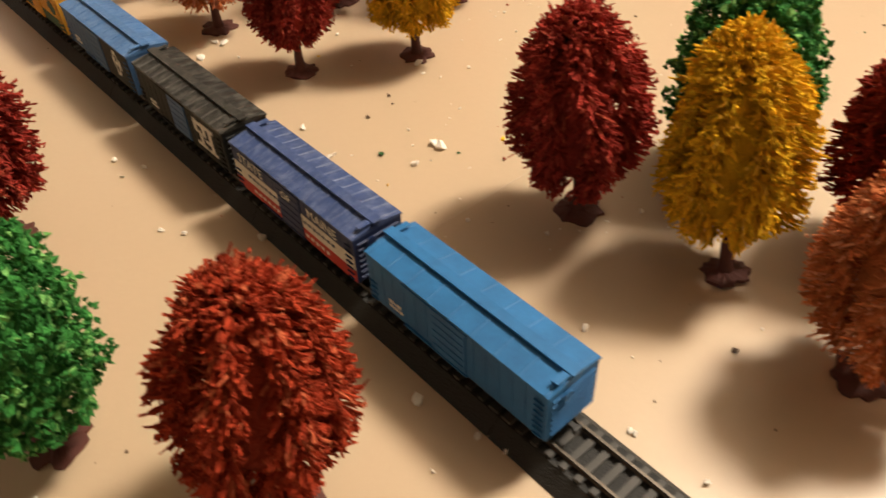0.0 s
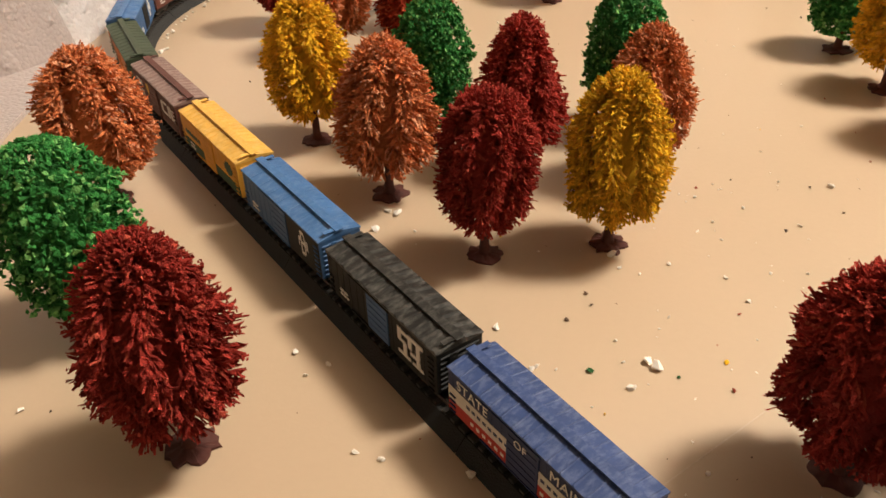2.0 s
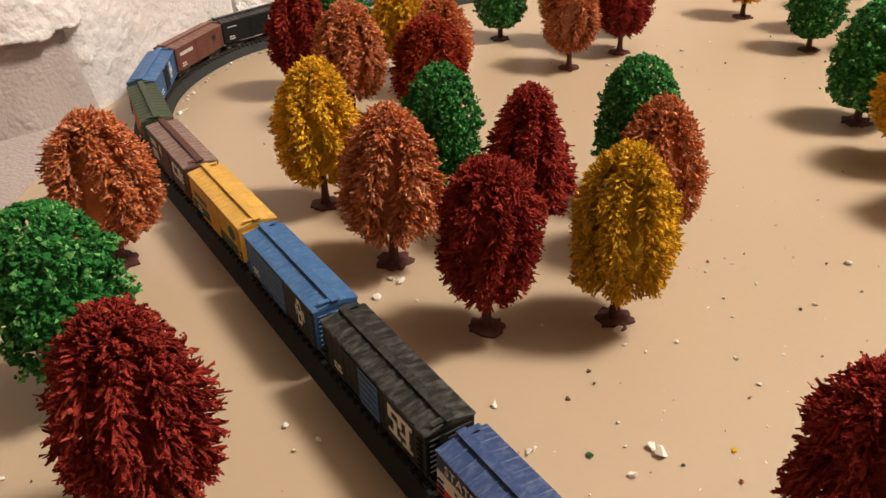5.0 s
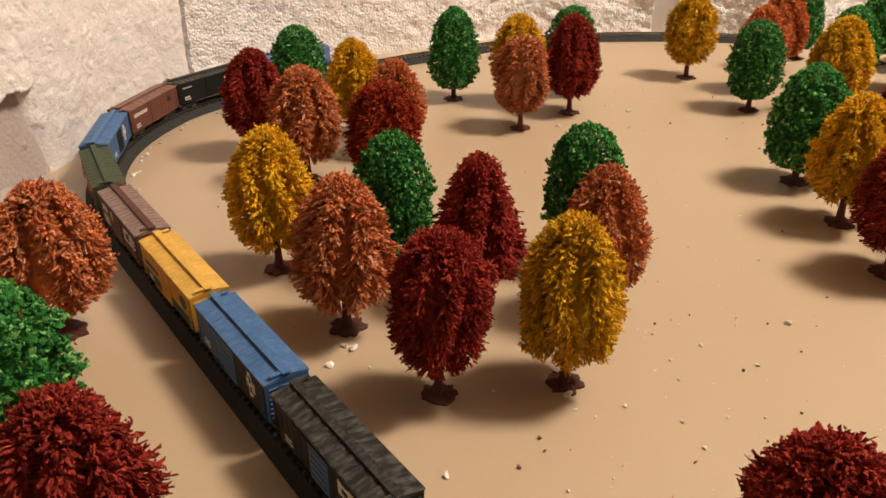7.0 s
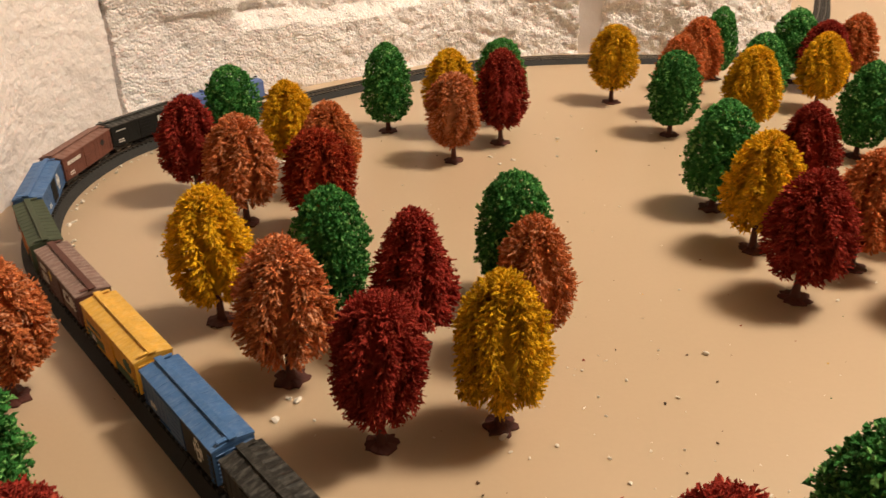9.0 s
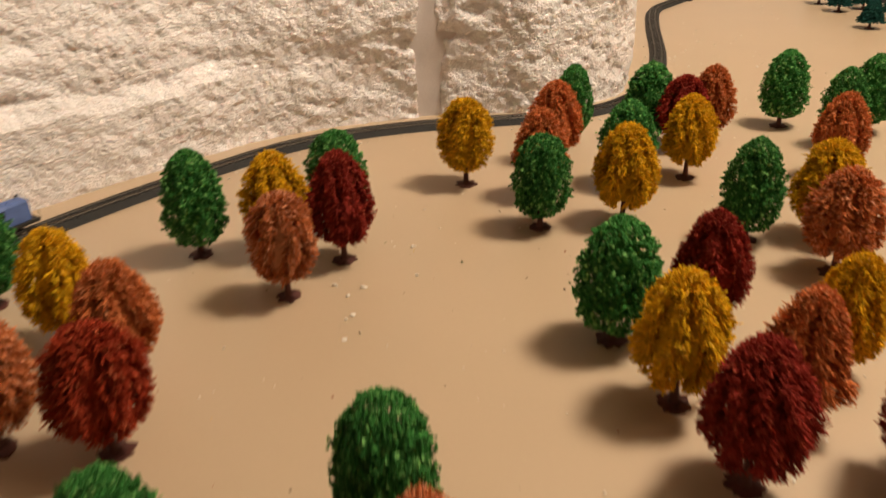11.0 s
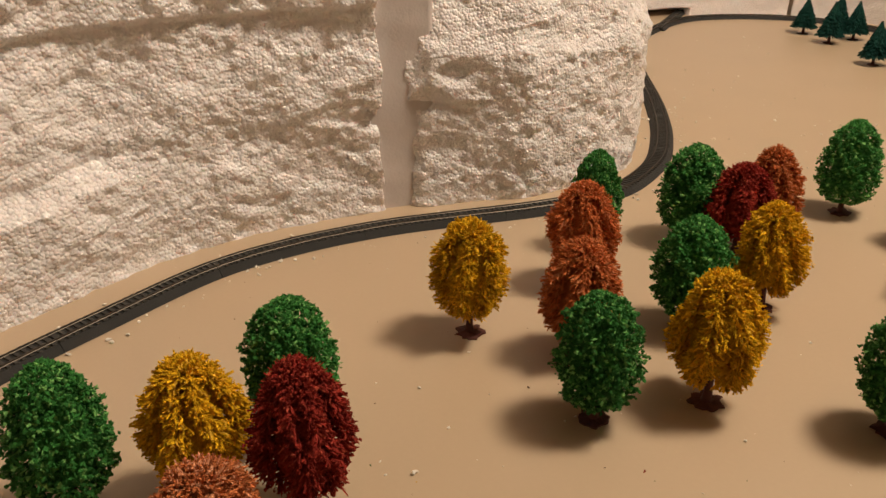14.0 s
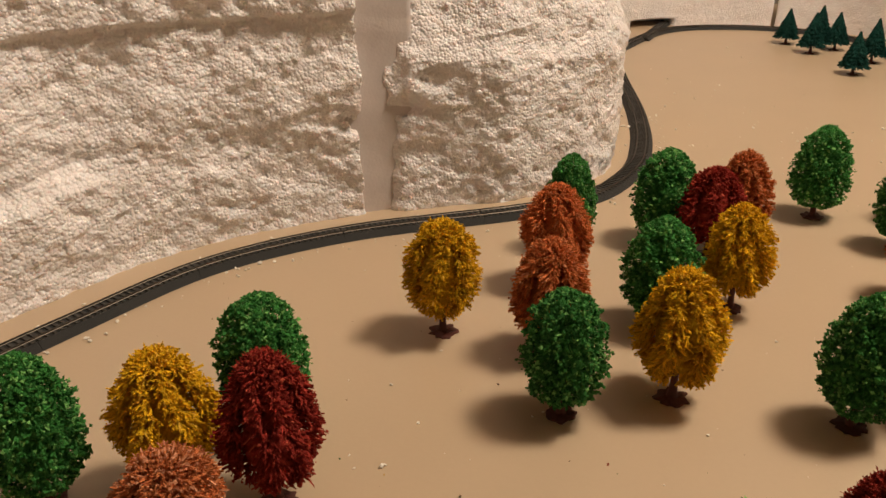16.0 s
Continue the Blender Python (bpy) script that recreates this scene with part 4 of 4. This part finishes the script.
        part("door_rail", boxes((-0.0075, side * HALF - 0.0004, SILL + 0.0001, 0.0190, side * HALF + 0.0007, SILL + 0.0006),
                                (-0.0075, side * HALF - 0.0004, EAVE - 0.0011, 0.0190, side * HALF + 0.0006, EAVE - 0.0007)), side_mat, car)
        for way in (-1, 1):
            ladder = bmesh.new()
            count = 7 if way * side < 0 else 4
            for k in range(count):
                z = SILL + 0.0010 + 0.0022 * k
                box(ladder, way * (L - 0.0027) - 0.0015, side * HALF + (0.0002 if side > 0 else -0.0007), z, way * (L - 0.0027) + 0.0015, side * HALF + (0.0007 if side > 0 else -0.0002), z + 0.00035)
            tagged(part("ladder", ladder, side_mat, car), kind="stuff")
        for mat, rects, name in prints:
            tagged(part(name, sheet_bars(rects, side, HALF, 0.00026), mat, car), kind="stuff")
    brake = bmesh.new()
    rod(brake, (-L - 0.0010, 0.0030, EAVE - 0.0032), (-L - 0.0006, 0.0030, EAVE - 0.0032), 0.0017, segments=14)
    rod(brake, (-L - 0.0012, 0.0030, EAVE - 0.0032), (-L + 0.0002, 0.0030, EAVE - 0.0032), 0.0003)
    part("brake_wheel", brake, end_mat, car)
    for x in (-0.0240, 0.0240):
        truck(car, x)
    coupler(car, L), coupler(car, -L)
    return car


NH_MARK = [(0, .55, .14, 1), (.14, .83, .42, .95), (.42, .5, .56, 1), (.56, .86, 1, 1), (0, .0, .5, .12), (.22, .12, .36, .55), (.5, .30, .86, .42), (.74, 0, .88, .30), (.74, .42, .88, .86), (.58, 0, 1, .10), (0, .5, .3, .6)]
BM_MARK = [(0, 0, .14, 1), (.14, .86, .5, 1), (.14, .44, .7, .58), (.14, 0, .5, .14), (.5, .58, .62, .9), (.5, .1, .62, .44), (.7, .3, .8, .72), (.88, .3, 1, .72), (-.3, .3, -.2, .72), (-.2, .56, 0, .68)]
C_MARK = [(0, .12, .12, .88), (.06, .82, .46, 1), (.06, 0, .46, .18), (.54, 0, .66, .86), (.58, .84, .80, 1), (.74, .16, .86, .84), (.80, 0, 1, .16), (.94, .1, 1.06, 1)]


def mark(strokes, x, z, w, h):
    """Heavy strokes of an emblem inside a field."""
    return [(x + a * w, z + b * h, x + c * w, z + d * h) for a, b, c, d in strokes]


def small_print(x=-0.030, z=0.0085):
    return word_bars(x, z, 3, 0.0009, 0.0016, 0.0006) + word_bars(x, z + 0.0018, 2, 0.0010, 0.0022, 0.0008)


def ring_print(x, z, r, n=14):
    out = []
    for k in range(n):
        a = 2 * math.pi * k / n
        out.append((x + r * math.cos(a) - 0.0004, z + r * math.sin(a) - 0.0004, x + r * math.cos(a) + 0.0004, z + r * math.sin(a) + 0.0004))
    return out


P_BLACK = paint("black_car_paint", (0.0066, 0.0068, 0.0066))
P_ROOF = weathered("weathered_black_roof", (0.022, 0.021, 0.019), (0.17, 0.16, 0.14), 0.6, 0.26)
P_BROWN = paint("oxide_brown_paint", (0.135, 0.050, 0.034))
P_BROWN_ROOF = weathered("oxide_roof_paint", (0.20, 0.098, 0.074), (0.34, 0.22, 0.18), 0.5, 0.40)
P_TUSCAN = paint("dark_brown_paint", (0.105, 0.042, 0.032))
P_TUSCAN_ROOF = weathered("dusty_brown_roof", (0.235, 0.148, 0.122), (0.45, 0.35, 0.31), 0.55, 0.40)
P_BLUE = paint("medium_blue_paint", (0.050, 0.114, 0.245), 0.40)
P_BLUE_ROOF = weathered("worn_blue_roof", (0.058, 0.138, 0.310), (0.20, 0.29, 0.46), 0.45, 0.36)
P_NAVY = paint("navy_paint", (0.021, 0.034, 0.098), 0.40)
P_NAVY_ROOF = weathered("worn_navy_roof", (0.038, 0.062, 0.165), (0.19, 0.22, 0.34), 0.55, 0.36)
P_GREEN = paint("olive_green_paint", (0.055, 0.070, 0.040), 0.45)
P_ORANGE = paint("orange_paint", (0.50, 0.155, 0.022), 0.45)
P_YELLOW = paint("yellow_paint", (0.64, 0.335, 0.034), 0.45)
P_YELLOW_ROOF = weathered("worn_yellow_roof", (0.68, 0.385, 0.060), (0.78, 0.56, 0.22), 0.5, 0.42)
P_DGREEN = paint("bottle_green_paint", (0.018, 0.065, 0.026), 0.45)
P_RED = paint("signal_red_paint", (0.40, 0.030, 0.022), 0.45)
P_WHITE = paint("cream_paint", (0.62, 0.58, 0.52), 0.5)
P_LOCO = paint("grey_blue_paint", (0.105, 0.165, 0.390), 0.40)


def hairline(x, z, n=7):
    return word_bars(x, z, n, 0.0007, 0.0011, 0.0003)


def train_cars():
    cars = []
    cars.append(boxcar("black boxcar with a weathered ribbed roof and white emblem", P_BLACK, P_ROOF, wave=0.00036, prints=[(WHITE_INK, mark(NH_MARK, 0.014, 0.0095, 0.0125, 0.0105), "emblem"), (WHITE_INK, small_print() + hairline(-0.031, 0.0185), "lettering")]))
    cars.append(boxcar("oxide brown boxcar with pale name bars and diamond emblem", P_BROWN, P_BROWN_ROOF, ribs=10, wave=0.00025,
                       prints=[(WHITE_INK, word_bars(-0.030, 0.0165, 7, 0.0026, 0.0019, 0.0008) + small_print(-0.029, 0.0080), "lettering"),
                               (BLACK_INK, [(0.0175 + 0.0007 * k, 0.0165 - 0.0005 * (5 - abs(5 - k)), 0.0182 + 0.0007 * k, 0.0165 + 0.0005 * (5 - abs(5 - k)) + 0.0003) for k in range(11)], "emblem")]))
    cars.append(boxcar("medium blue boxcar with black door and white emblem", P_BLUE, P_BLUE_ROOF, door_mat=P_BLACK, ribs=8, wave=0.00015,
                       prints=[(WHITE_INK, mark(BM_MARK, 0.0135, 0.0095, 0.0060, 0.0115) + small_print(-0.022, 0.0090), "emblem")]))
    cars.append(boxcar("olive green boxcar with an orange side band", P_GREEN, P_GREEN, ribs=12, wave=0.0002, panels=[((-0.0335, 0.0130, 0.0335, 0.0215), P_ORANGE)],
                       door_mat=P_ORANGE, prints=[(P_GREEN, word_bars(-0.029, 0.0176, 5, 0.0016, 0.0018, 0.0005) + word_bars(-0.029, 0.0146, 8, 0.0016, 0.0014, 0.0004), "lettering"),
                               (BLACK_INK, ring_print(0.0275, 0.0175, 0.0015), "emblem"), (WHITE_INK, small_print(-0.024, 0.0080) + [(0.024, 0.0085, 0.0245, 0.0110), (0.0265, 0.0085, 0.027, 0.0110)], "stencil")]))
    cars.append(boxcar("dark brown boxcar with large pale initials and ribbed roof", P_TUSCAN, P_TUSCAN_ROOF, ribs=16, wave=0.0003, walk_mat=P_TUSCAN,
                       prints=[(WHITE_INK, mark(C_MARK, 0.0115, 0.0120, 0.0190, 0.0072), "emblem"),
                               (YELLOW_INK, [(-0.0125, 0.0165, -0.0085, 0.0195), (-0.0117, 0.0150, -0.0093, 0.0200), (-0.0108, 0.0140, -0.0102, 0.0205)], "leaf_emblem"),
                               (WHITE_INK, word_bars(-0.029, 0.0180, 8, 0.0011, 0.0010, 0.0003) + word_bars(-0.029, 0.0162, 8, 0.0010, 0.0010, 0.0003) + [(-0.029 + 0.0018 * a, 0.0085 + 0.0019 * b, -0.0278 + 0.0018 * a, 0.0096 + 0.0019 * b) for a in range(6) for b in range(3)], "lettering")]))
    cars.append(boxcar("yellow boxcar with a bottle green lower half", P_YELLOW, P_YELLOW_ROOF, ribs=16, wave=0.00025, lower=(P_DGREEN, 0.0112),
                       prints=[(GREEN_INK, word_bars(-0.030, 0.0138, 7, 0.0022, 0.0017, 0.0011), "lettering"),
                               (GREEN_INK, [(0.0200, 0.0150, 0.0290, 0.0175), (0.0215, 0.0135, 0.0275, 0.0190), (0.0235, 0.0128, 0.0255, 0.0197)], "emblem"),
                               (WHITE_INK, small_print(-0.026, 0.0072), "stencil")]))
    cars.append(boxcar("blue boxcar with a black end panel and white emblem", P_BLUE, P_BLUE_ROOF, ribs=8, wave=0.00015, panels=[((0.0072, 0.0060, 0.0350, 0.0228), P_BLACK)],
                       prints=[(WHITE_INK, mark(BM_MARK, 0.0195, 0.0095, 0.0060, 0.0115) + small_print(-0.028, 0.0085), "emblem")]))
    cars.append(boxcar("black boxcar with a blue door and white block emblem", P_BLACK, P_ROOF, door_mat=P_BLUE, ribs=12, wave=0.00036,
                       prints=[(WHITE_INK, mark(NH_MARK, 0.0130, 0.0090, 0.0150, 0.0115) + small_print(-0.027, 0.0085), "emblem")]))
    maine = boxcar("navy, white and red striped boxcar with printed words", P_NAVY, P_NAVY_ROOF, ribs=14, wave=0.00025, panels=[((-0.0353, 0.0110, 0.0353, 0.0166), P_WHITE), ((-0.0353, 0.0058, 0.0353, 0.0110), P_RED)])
    for side in (-1, 1):
        letters("STATE", 0.0052, -0.0310, 0.0180, side, HALF + 0.0002, WHITE_INK, maine)
        letters("OF", 0.0042, -0.0035, 0.0180, side, HALF + 0.0006, WHITE_INK, maine)
        letters("MAINE", 0.0052, 0.0110, 0.0180, side, HALF + 0.0002, WHITE_INK, maine)
        tagged(part("lettering", sheet_bars(word_bars(-0.026, 0.0134, 20, 0.0012, 0.0016, 0.0010), side, HALF, 0.00026), P_NAVY, maine), kind="stuff")
        tagged(part("lettering", sheet_bars(word_bars(-0.024, 0.0078, 16, 0.0013, 0.0015, 0.0014), side, HALF, 0.00026), WHITE_INK, maine), kind="stuff")
    cars.append(maine)
    cars.append(boxcar("bright blue boxcar at the tail of the train", paint("bright_blue_paint", (0.020, 0.115, 0.300), 0.42), paint("bright_blue_roof", (0.028, 0.135, 0.330), 0.42), ribs=8, wave=0.00015,
                       prints=[(WHITE_INK, small_print(-0.026, 0.0085), "lettering")]))
    return cars


def locomotive():
    loco = tagged(new("diesel_locomotive"), "grey-blue toy road switcher locomotive with black underframe", "model locomotive")
    half = 0.0064
    dark = boxes((-0.0510, -0.0090, 0.0080, 0.0510, 0.0090, 0.0094), (-0.0505, -0.0088, 0.0066, 0.0505, 0.0088, 0.0080), (-0.0130, -0.0070, 0.0026, 0.0130, 0.0070, 0.0068), bevel=0.0003)
    part("underframe", dark, BLACK, loco)

    def hood(x0, x1, top):
        c = 0.0022
        return prism([(-half, 0.0094), (half, 0.0094), (half, top - c), (half - 0.0008, top - 0.0007), (half - c, top), (-half + c, top), (-half + 0.0008, top - 0.0007), (-half, top - c)], x0, x1)

    long_hood = hood(-0.0485, 0.0115, 0.0262)
    bmesh.ops.bevel(long_hood, geom=[e for e in long_hood.edges if all(v.co.x < -0.0484 for v in e.verts)], offset=0.0016, segments=2, affect="EDGES")
    part("long_hood", long_hood, P_LOCO, loco)
    short = hood(0.0265, 0.0470, 0.0262)
    bmesh.ops.bevel(short, geom=[e for e in short.edges if all(v.co.x > 0.0469 for v in e.verts)], offset=0.0016, segments=2, affect="EDGES")
    part("short_hood", short, P_LOCO, loco)
    w = 0.0093
    cab = prism([(-w, 0.0094), (w, 0.0094), (w, 0.0250), (w - 0.0016, 0.0268), (0.003, 0.0284), (-0.003, 0.0284), (-w + 0.0016, 0.0268), (-w, 0.0250)], 0.0112, 0.0268)
    cab_ob = part("cab", cab, P_LOCO, loco)
    for side in (-1, 1):
        for x in (0.0140, 0.0200):
            part("window", boxes((x, side * w - 0.0003, 0.0195, x + 0.0044, side * w + 0.0003, 0.0243), bevel=0.0002), GLASS_DARK, cab_ob)
        for x in (0.0111, 0.0269):
            part("window", boxes((x - 0.0002, side * 0.0079 - 0.0009, 0.0190, x + 0.0002, side * 0.0079 + 0.0009, 0.0250), bevel=0.0001), GLASS_DARK, cab_ob)
            part("window", boxes((x - 0.0002, side * 0.0030 - 0.0022, 0.0264, x + 0.0002, side * 0.0030 + 0.0022, 0.0274)), GLASS_DARK, cab_ob)
    # roof fittings
    fan = bmesh.new()
    rod(fan, (-0.0400, 0, 0.0260), (-0.0400, 0, 0.0268), 0.0048, segments=28)
    rod(fan, (-0.0400, 0, 0.0266), (-0.0400, 0, 0.0271), 0.0040, segments=28)
    part("radiator_fan", fan, P_LOCO, loco)
    part("exhaust_stack", boxes((-0.0205, -0.0030, 0.0260, -0.0185, 0.0030, 0.0282), bevel=0.0003), P_LOCO, loco)
    for y in (-0.0019, 0.0019):
        part("roof_vent", boxes((-0.0180, y - 0.0008, 0.0260, -0.0060, y + 0.0008, 0.0265), bevel=0.0001), BLACK, loco)
    horn = bmesh.new()
    rod(horn, (0.0420, 0.002, 0.0260), (0.0420, 0.002, 0.0282), 0.0004)
    rod(horn, (0.0405, 0.002, 0.0282), (0.0440, 0.002, 0.0282), 0.0005, 0.0010)
    part("horn", horn, BLACK, loco)
    bell = bmesh.new()
    rod(bell, (0.0320, -0.002, 0.0260), (0.0320, -0.002, 0.0275), 0.0009, 0.0003)
    part("bell", bell, P_LOCO, loco)
    for side in (-1, 1):
        doors = bmesh.new()
        for k in range(11):
            x = -0.0440 + 0.0048 * k
            box(doors, x, side * half - 0.00025, 0.0102, x + 0.0040, side * half + 0.00025, 0.0222)
        tagged(part("hood_doors", doors, P_LOCO, loco), kind="stuff")
        tagged(part("lettering", sheet_bars(word_bars(-0.010, 0.0180, 4, 0.0024, 0.0016, 0.0010), side, half, 0.0004), WHITE_INK, loco), kind="stuff")
        louvre = bmesh.new()
        for k in range(6):
            box(louvre, -0.0470, side * half - 0.0003, 0.0130 + 0.0014 * k, -0.0410, side * half + 0.0004, 0.0137 + 0.0014 * k)
        tagged(part("radiator_shutter", louvre, BLACK, loco), kind="stuff")
        rail = bmesh.new()
        for k in range(9):
            x = -0.0480 + 0.0070 * k
            rod(rail, (x, side * 0.0088, 0.0094), (x, side * 0.0088, 0.0150), 0.00022, segments=6)
        rod(rail, (-0.0480, side * 0.0088, 0.0150), (0.0080, side * 0.0088, 0.0150), 0.00022, segments=6)
        part("handrail", rail, BLACK, loco)
        for way in (-1, 1):
            steps = bmesh.new()
            for k in range(3):
                box(steps, way * 0.0495 - 0.0014, side * 0.0082 - 0.0010, 0.0022 + 0.0022 * k, way * 0.0495 + 0.0014, side * 0.0082 + 0.0010, 0.0026 + 0.0022 * k)
            rod(steps, (way * 0.0508, side * 0.0090, 0.0094), (way * 0.0508, side * 0.0090, 0.0160), 0.00028, segments=6)
            part("steps", steps, BLACK, loco)
    lamp = bmesh.new()
    for way in (-1, 1):
        x = -0.0489 if way < 0 else 0.0474
        for z in (0.0225, 0.0243):
            rod(lamp, (x - 0.0003, 0, z), (x + 0.0003, 0, z), 0.0008, segments=12)
    part("headlight", lamp, WHITE_INK, loco)
    for x in (-0.0300, 0.0300):
        t = truck(loco, x)
        t.scale = (1.25, 1.08, 1.0)
    coupler(loco, 0.0508), coupler(loco, -0.0508)
    return loco


def set_on_track(ob, middle, reach):
    a, _ = on_line(middle + reach)
    b, _ = on_line(middle - reach)
    ob.matrix_basis = Matrix.Translation(((a[0] + b[0]) / 2, (a[1] + b[1]) / 2, RAIL_TOP)) @ Matrix.Rotation(math.atan2(a[1] - b[1], a[0] - b[0]), 4, "Z")


TAIL_JOINT = 0.415
for k, car in enumerate(train_cars()):
    set_on_track(car, TAIL_JOINT + (8.5 - k) * PITCH, 0.024)
set_on_track(locomotive(), TAIL_JOINT + 9 * PITCH + 0.0535, 0.030)


# ---- crumbs on the table ----
CRUMB_WHITE = material("foam_crumb", (0.80, 0.74, 0.64), rough=0.7, island=0.12)
CRUMB_DARK = material("leaf_crumb", (0.10, 0.055, 0.030), rough=0.8, island=0.5)
CRUMB_GREEN = material("green_crumb", (0.03, 0.12, 0.03), rough=0.8)
CRUMB_RED = material("red_crumb", (0.30, 0.05, 0.02), rough=0.8)


def crumb(bm, x, y, size, rng):
    m = Matrix.LocRotScale((x, y, size * 0.33), Euler((rng.uniform(-0.4, 0.4), rng.uniform(-0.4, 0.4), rng.random() * 6)), (size * rng.uniform(0.40, 0.85), size * rng.uniform(0.30, 0.55), size * rng.uniform(0.20, 0.36)))
    got = bmesh.ops.create_icosphere(bm, subdivisions=1, radius=1.0, matrix=m)["verts"]
    for v in got:
        v.co += Vector((rng.uniform(-1, 1), rng.uniform(-1, 1), rng.uniform(-1, 1))) * size * 0.17


def crumbs(name, spots, mat, label, seed):
    rng = random.Random(seed)
    bm = bmesh.new()
    for x, y, size in spots:
        crumb(bm, x, y, size, rng)
    tagged(part(name, bm, mat), label, "crumbs", kind="stuff")


def scatter(n, seed, x0, x1, y0, y1, small, large):
    rng = random.Random(seed)
    return [(rng.uniform(x0, x1), rng.uniform(y0, y1), small + (large - small) * rng.random() ** 3) for _ in range(n)]


NEAR_WHITE = [(0.006, 0.276, 0.0052), (0.003, 0.279, 0.0035), (-0.004, 0.265, 0.0034), (-0.104, 0.370, 0.0042), (-0.109, 0.372, 0.0028), (-0.112, 0.356, 0.0034), (-0.053, 0.293, 0.0024), (-0.037, 0.273, 0.0026),
               (-0.039, 0.271, 0.0022), (-0.036, 0.250, 0.0022), (-0.057, 0.222, 0.0038), (-0.054, 0.225, 0.0024), (-0.127, 0.272, 0.0026), (-0.113, 0.267, 0.0020), (0.001, 0.151, 0.0040), (0.018, 0.139, 0.0026),
               (0.026, 0.135, 0.0024), (0.052, 0.178, 0.0026), (0.044, 0.222, 0.0022), (0.079, 0.233, 0.0022), (-0.006, 0.345, 0.0034), (0.018, 0.340, 0.0020), (0.104, 0.411, 0.0032), (0.037, 0.396, 0.0022),
               (0.058, 0.388, 0.0020)]
FAR_WHITE = [(0.042, 0.375, 0.0018), (0.080, 0.414, 0.0018), (-0.086, 0.226, 0.0020), (-0.095, 0.228, 0.0022), (-0.215, 0.235, 0.0024), (0.005, 0.332, 0.0016), (0.063, 0.747, 0.0034), (0.058, 0.703, 0.0024),
               (0.000, 0.701, 0.0030), (0.019, 0.694, 0.0028), (-0.139, 0.748, 0.0024), (0.010, 0.995, 0.0026), (0.015, 0.992, 0.0022), (0.085, 0.814, 0.0018), (0.062, 0.826, 0.0014), (0.124, 0.840, 0.0018),
               (0.235, 0.718, 0.0016), (0.332, 0.784, 0.0022), (-0.120, 0.261, 0.0018), (0.001, 0.631, 0.0028), (0.011, 0.637, 0.0024), (0.002, 0.700, 0.0022), (0.021, 0.693, 0.0026), (0.065, 0.748, 0.0024),
               (0.059, 0.702, 0.0022), (0.008, 0.751, 0.0024), (0.008, 0.684, 0.0030), (0.009, 0.659, 0.0026), (0.004, 0.655, 0.0020), (0.008, 0.9965, 0.0024), (0.001, 0.992, 0.0020)]
LARGE_DARK = [(0.094, 0.715, 0.0020), (0.145, 0.795, 0.0018), (0.133, 0.681, 0.0014), (0.153, 0.660, 0.0014), (0.163, 0.680, 0.0014), (-0.018, 0.317, 0.0018), (-0.026, 0.300, 0.0016), (-0.016, 0.310, 0.0014), (0.073, 0.370, 0.0016), (0.095, 0.168, 0.0020)]
crumbs("foam_crumbs", NEAR_WHITE + FAR_WHITE + scatter(260, 3, -0.25, 0.60, 0.10, 1.02, 0.0007, 0.0022) + scatter(60, 4, 0.45, 1.1, 0.95, 1.70, 0.0014, 0.0040) + scatter(70, 24, 0.45, 0.72, 1.02, 1.45, 0.0014, 0.0042) + scatter(60, 9, -0.02, 0.12, 0.22, 0.42, 0.0008, 0.0022) + scatter(60, 19, 0.0, 0.30, 0.18, 0.48, 0.0006, 0.0022)
       + [(*on_line(0.3 + 0.013 * k + 0.006 * math.sin(k * 3.7), -0.0150 - 0.004 * abs(math.sin(k * 1.9)))[0], 0.0011 + 0.0012 * abs(math.sin(k * 5.1))) for k in range(70)]
       + [(*on_line(0.80 + 0.019 * k + 0.007 * math.sin(k * 2.9), -0.0160 - 0.005 * abs(math.sin(k * 1.3)))[0], 0.0022 + 0.0013 * abs(math.sin(k * 4.1))) for k in range(19)]
       + [(*on_line(1.30 + 0.0078 * k + 0.005 * math.sin(k * 4.3), (-0.0155 if k % 4 else 0.0165) - (0.012 if k % 4 else -0.006) * abs(math.sin(k * 2.7)) ** 2)[0], 0.0012 + 0.0019 * abs(math.sin(k * 3.3)) ** 3) for k in range(110)],
       CRUMB_WHITE, "small white foam crumbs scattered on the tan table", 1)
crumbs("leaf_crumbs", LARGE_DARK + scatter(26, 15, 0.0, 0.25, 0.2, 0.45, 0.0005, 0.0014) + scatter(170, 5, -0.25, 0.60, 0.10, 1.0, 0.0005, 0.0014), CRUMB_DARK, "tiny dark brown crumbs scattered on the tan table", 2)
crumbs("green_crumbs", [(-0.018, 0.272, 0.0026), (0.013, 0.272, 0.0014), (0.094, 0.714, 0.0016)] + scatter(14, 6, -0.1, 0.3, 0.2, 0.8, 0.0006, 0.0012), CRUMB_GREEN, "small green leaf crumbs on the tan table", 3)
crumbs("red_crumbs", [(0.031, 0.267, 0.0020), (0.039, 0.405, 0.0014), (0.173, 0.714, 0.0014), (0.041, 0.309, 0.0016)] + scatter(20, 7, -0.1, 0.3, 0.2, 0.8, 0.0006, 0.0012), CRUMB_RED, "small red leaf crumbs on the tan table", 4)
crumbs("yellow_crumbs", [(0.031, 0.281, 0.0018), (-0.014, 0.252, 0.0012)] + scatter(10, 8, -0.1, 0.3, 0.2, 0.8, 0.0006, 0.0012), CROWNS["yellow"], "small mustard yellow leaf crumbs on the tan table", 5)
